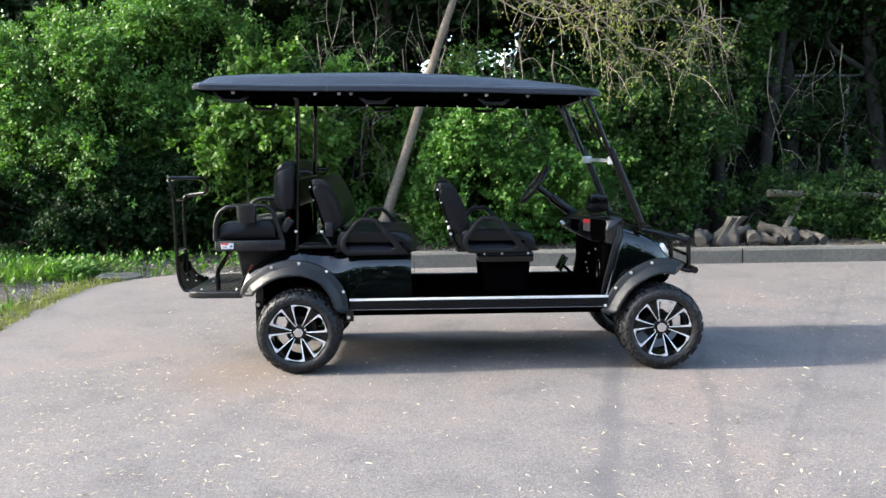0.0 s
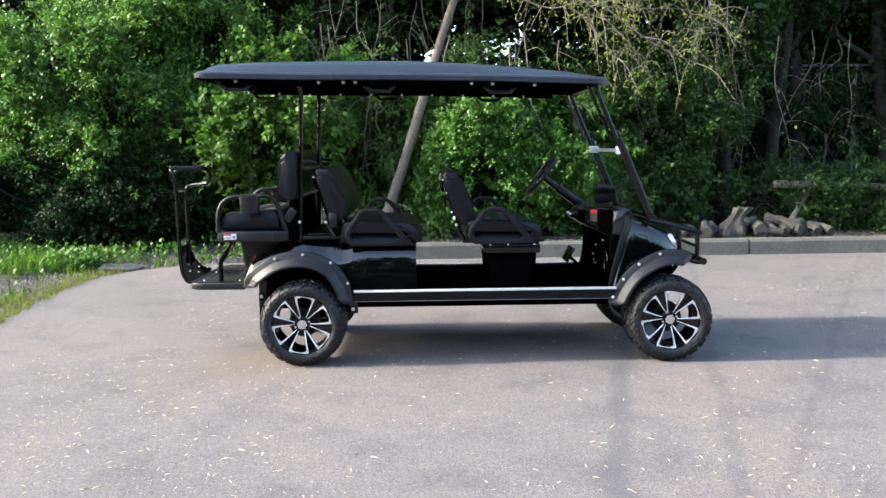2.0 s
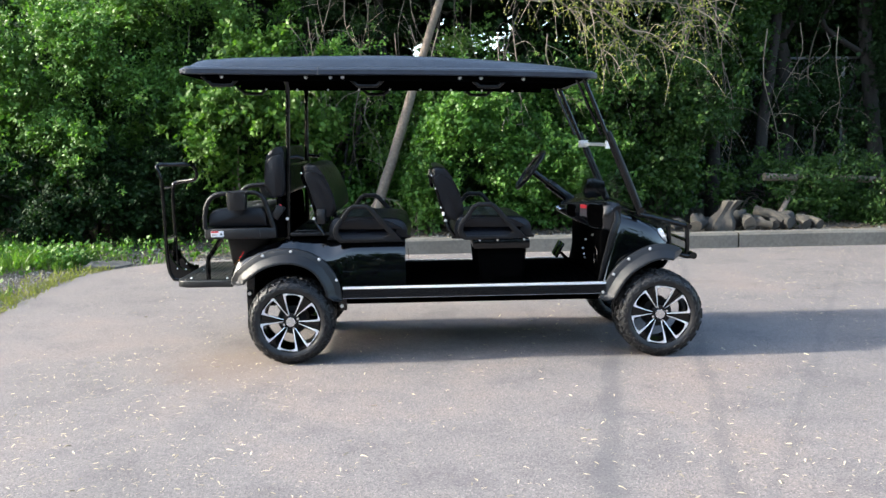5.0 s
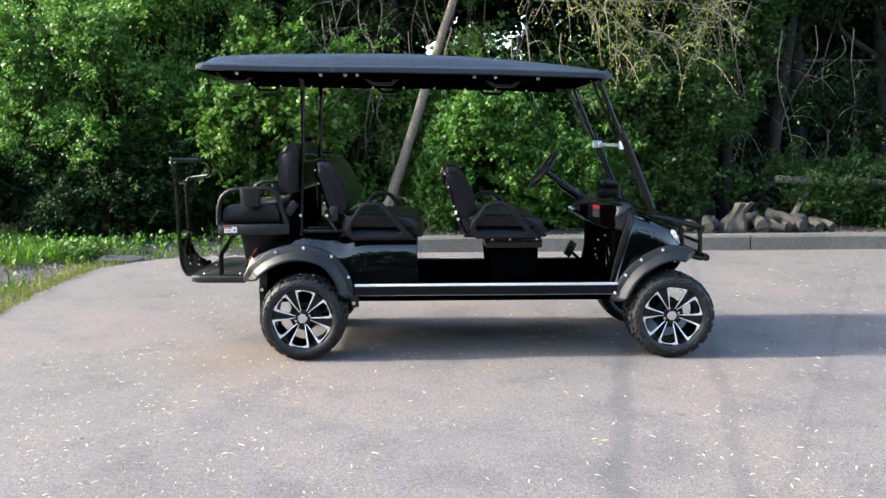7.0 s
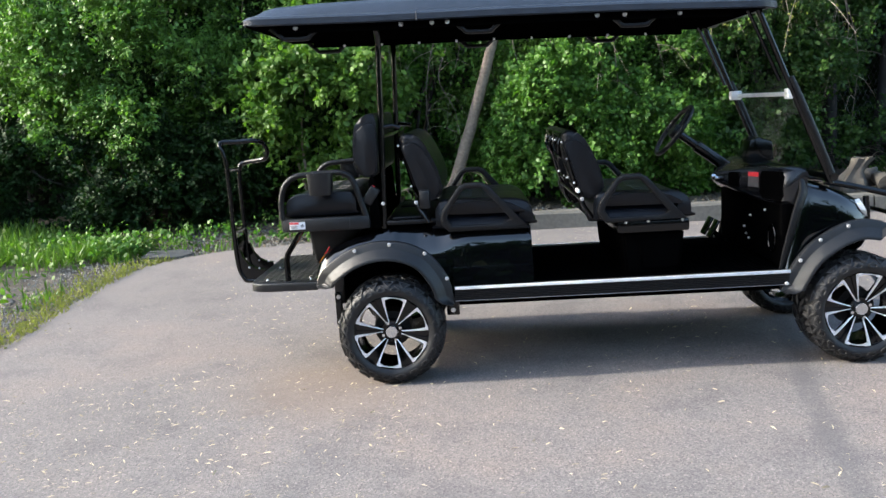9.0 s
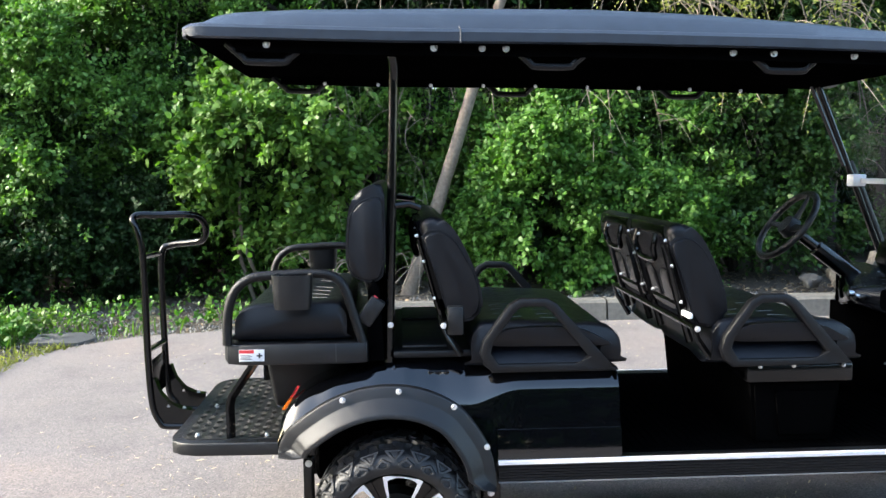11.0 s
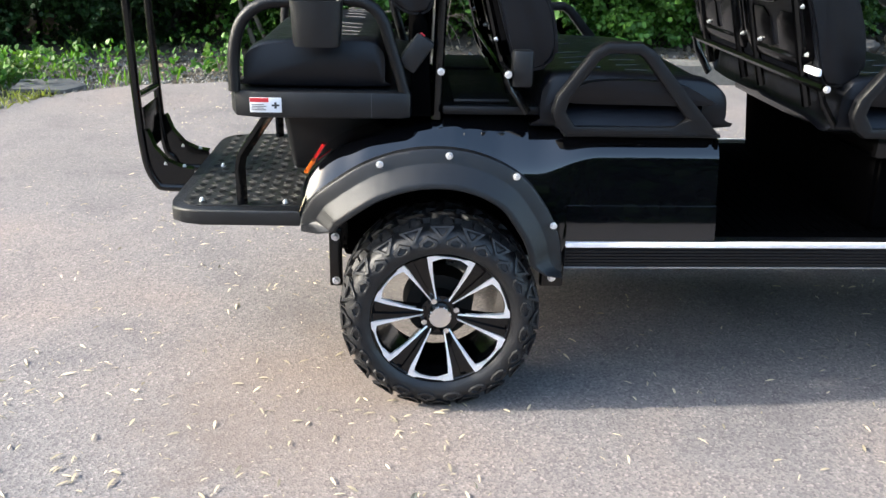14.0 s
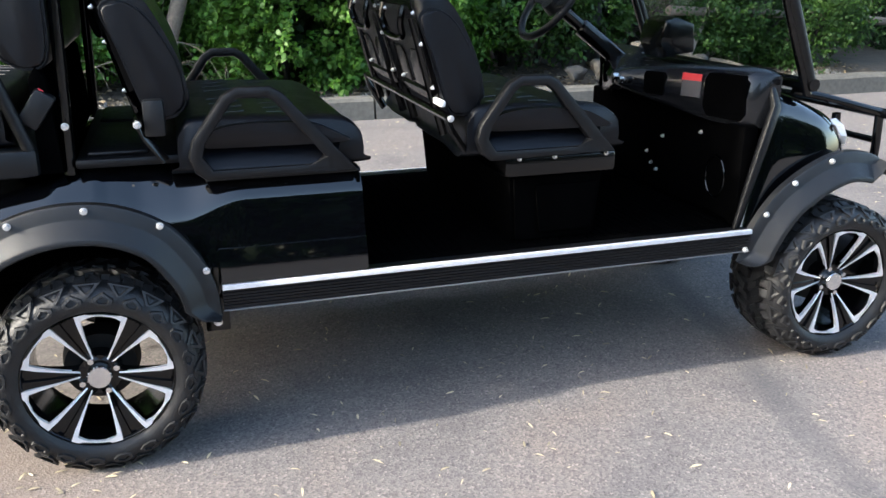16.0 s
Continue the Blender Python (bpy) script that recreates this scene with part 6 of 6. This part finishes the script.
def off_paving(margin):
    x, y = rng.uniform(-9, -1.0), rng.uniform(-1.0, 6.6)
    if y < 4.4:
        return None if x > edge_x(y) - margin else (x, y)
    # past the bend the edge runs across
    t = min(EDGE_XY, key=lambda q: (q[0] - x) ** 2 if q[1] > 4.3 else 99)
    lim = t[1] if x > -3.0 else -9
    return (x, y) if y > lim + margin else None


def grass_spot():
    q = off_paving(0.25)
    if q is None:
        return None
    x, y = q
    if (x + 3.02) ** 2 + (y - 4.85) ** 2 < 0.12:
        return None
    lush = noise.noise((x * 0.9, y * 0.9, 4)) + 0.35 * noise.noise((x * 2.8, y * 2.8, 6)) + 0.10
    if x > -3.2:
        lush -= 0.25
    out = edge_x(min(y, 4.3)) - x
    if out < 0.9 and y < 4.6:
        lush -= 0.42
    elif out > 1.3:
        lush += min(0.7, (out - 1.3) * 0.7)
    return (x, y, soil_height(x, y)) if lush > rng.uniform(-0.1, 0.45) else None


g = scatter(24000, grass_spot)
tall = 0.10 + 0.12 * np.array([max(0, noise.noise((x * 0.8, y * 0.8, 11)) + 0.4) for x, y, z in g])
n = len(g)
way = rng.normal(0, 0.38, (n, 3)) + np.array([0, 0, 1.0])
grass = new("grass", leaf_mesh("grass", g, way, tall * rng.uniform(0.7, 1.7, n), grass_mat, 0.16, False, rng.normal(0, 1, (n, 3)) * np.array([1, 1, 0.05])))
tagged(grass, "patchy bright green grass and weeds beside the asphalt", "grass", kind="stuff")
w = scatter(260, lambda: (lambda q: None if q is None or q[0] > -3.1 and q[1] < 5 else (q[0], q[1], soil_height(*q)))(off_paving(0.45)))
at, wy, ln = sprays(w + np.array([0, 0, 0.02]), np.tile([0, 0, 1.0], (len(w), 1)), 12, 0.22, 0.06, -0.2)
patch = np.stack([rng.normal(-3.45, 0.30, 45), rng.normal(5.35, 0.22, 45), np.full(45, 0.0)], 1)
at2, wy2, ln2 = sprays(patch, np.tile([0, 0, 1.0], (45, 1)), 14, 0.22, 0.05, -0.2)
at, wy, ln = np.concatenate([at, at2]), np.concatenate([wy, wy2]), np.concatenate([ln, ln2])
clump = np.stack([np.concatenate([rng.normal(-3.6, 0.16, 34), rng.uniform(-3.3, -1.2, 36), rng.uniform(-6.5, -3.6, 50)]), np.concatenate([rng.normal(4.95, 0.14, 34), rng.normal(5.75, 0.18, 36), rng.normal(5.6, 0.3, 50)]), np.full(120, 0.01)], 1)
at2, wy2, ln2 = sprays(clump, np.tile([0, 0, 1.0], (120, 1)), 15, 0.26, 0.055, -0.2)
bushy = new("weeds", leaf_mesh("weeds", at2, wy2, ln2, green_leaf, 1.1))
tagged(bushy, "bushy bright green weeds beside the flat stone", "weeds", kind="stuff")
weeds = new("weeds", leaf_mesh("weeds", at, wy, ln, grass_mat, 1.1))
tagged(weeds, "leafy green weeds among the grass", "weeds", kind="stuff")


def dry_spot():
    y = rng.uniform(-0.5, 4.6)
    x = edge_x(y) - abs(rng.normal(0, 0.22)) + 0.05
    return (x, y, max(soil_height(x, y), -0.01))


g = scatter(1800, dry_spot)
n = len(g)
dry = new("dry_grass", leaf_mesh("dry_grass", g, rng.normal(0, 0.7, (n, 3)) + np.array([0, 0, 0.8]), rng.uniform(0.05, 0.12, n), dry_grass, 0.16, False, rng.normal(0, 1, (n, 3))))
tagged(dry, "short yellowed grass along the asphalt edge", "grass", kind="stuff")


def pebbles(name, pts, size, mat, label, category):
    n = len(pts)
    base = unit(np.array([(1, 0, -0.3), (-0.5, 0.85, -0.3), (-0.5, -0.85, -0.3), (0.1, 0.1, 0.8)]))
    s = size * rng.uniform(0.4, 1.5, (n, 1, 1))
    a = rng.uniform(0, 2 * math.pi, n)
    rot = np.stack([np.stack([np.cos(a), -np.sin(a), 0 * a], 1), np.stack([np.sin(a), np.cos(a), 0 * a], 1), np.stack([0 * a, 0 * a, 1 + 0 * a], 1)], 1)
    v = pts[:, None] + s * np.einsum("nij,kj->nki", rot, base) * rng.uniform(0.7, 1.3, (n, 4, 1))
    f = (np.array([(0, 1, 3), (1, 2, 3), (2, 0, 3)])[None] + (np.arange(n) * 4)[:, None, None]).reshape(-1, 3)
    me = bpy.data.meshes.new(name)
    me.from_pydata(v.reshape(-1, 3).tolist(), [], f.tolist())
    me.materials.append(mat)
    return tagged(new(name, me), label, category, kind="stuff")


def gravel_spot():
    q = off_paving(-0.04)
    if q is None:
        return None
    x, y = q
    d = 1.1 if y < 4.6 else 0.55
    if y < 4.6 and x < edge_x(y) - d:
        return None
    return (x, y, max(soil_height(x, y), -0.012))


pebbles("gravel", scatter(9000, gravel_spot), 0.014, gravel_mat, "loose grey gravel along the asphalt edge", "gravel")
behind = scatter(2500, lambda: (lambda x, y: (x, y, soil_height(x, y)))(rng.uniform(-1.0, 8), rng.uniform(KERB_Y + 0.26, KERB_Y + 0.8)))
pebbles("gravel", behind, 0.02, gravel_mat, "grey gravel and soil behind the kerb", "gravel")


def litter_spot():
    x, y = rng.uniform(-3.2, 7.5), rng.uniform(-4.6, KERB_Y - 0.02)
    if x < edge_x(min(y, 4.3)) + 0.05 or (y > 4.3 and x < -1.8):
        return None
    dense = 0.35 + 0.8 * noise.noise((x * 0.6, y * 0.6, 21)) + (0.6 if x < 0.1 and y < 0.3 else 0) + (0.4 if y > KERB_Y - 0.3 else 0)
    return (x, y, 0.005) if dense > rng.uniform(0, 1) else None


g = scatter(14500, litter_spot)
n = len(g)
flat = rng.normal(0, 1, (n, 3)) * np.array([1, 1, 0.05])
litter = new("fallen_seeds", leaf_mesh("fallen_seeds", g, flat, 0.010 + 0.036 * rng.uniform(0, 1, n) ** 2.0, litter_mat, 0.32, False, rng.normal(0, 0.28, (n, 3)) + np.array([0, 0, 1.0])))
tagged(litter, "small pale fallen seeds and leaves scattered on asphalt", "fallen leaves", kind="stuff")
g = scatter(5000, lambda: (lambda x, y: (x, y, soil_height(x, y) + 0.012))(rng.uniform(-3.0, 8.5), rng.uniform(5.3, 7.5)))
g = g[(g[:, 1] > KERB_Y + 0.25) | (g[:, 0] < KERB_X0)]
n = len(g)
brown = new("leaf_litter", leaf_mesh("leaf_litter", g, rng.normal(0, 1, (n, 3)) * np.array([1, 1, 0.3]), rng.uniform(0.03, 0.07, n), brown_leaf, 0.9, False, rng.normal(0, 0.5, (n, 3)) + np.array([0, 0, 1.0])))
tagged(brown, "dry brown leaf litter under the shrubs", "fallen leaves", kind="stuff")

# flat stone beside the grass
bm = bmesh.new()
prism(bm, [(-0.27, -0.15), (0.12, -0.20), (0.29, -0.03), (0.17, 0.19), (-0.20, 0.16)], 0.0, 0.032, "z", 0.006)
slab = part("flat_stone", bm, slab_mat)
slab.matrix_basis = pose(-2.98, 4.9, 0.0, 4, 3, 20)
tagged(slab, "flat grey stone slab lying on the grass edge", "stone")
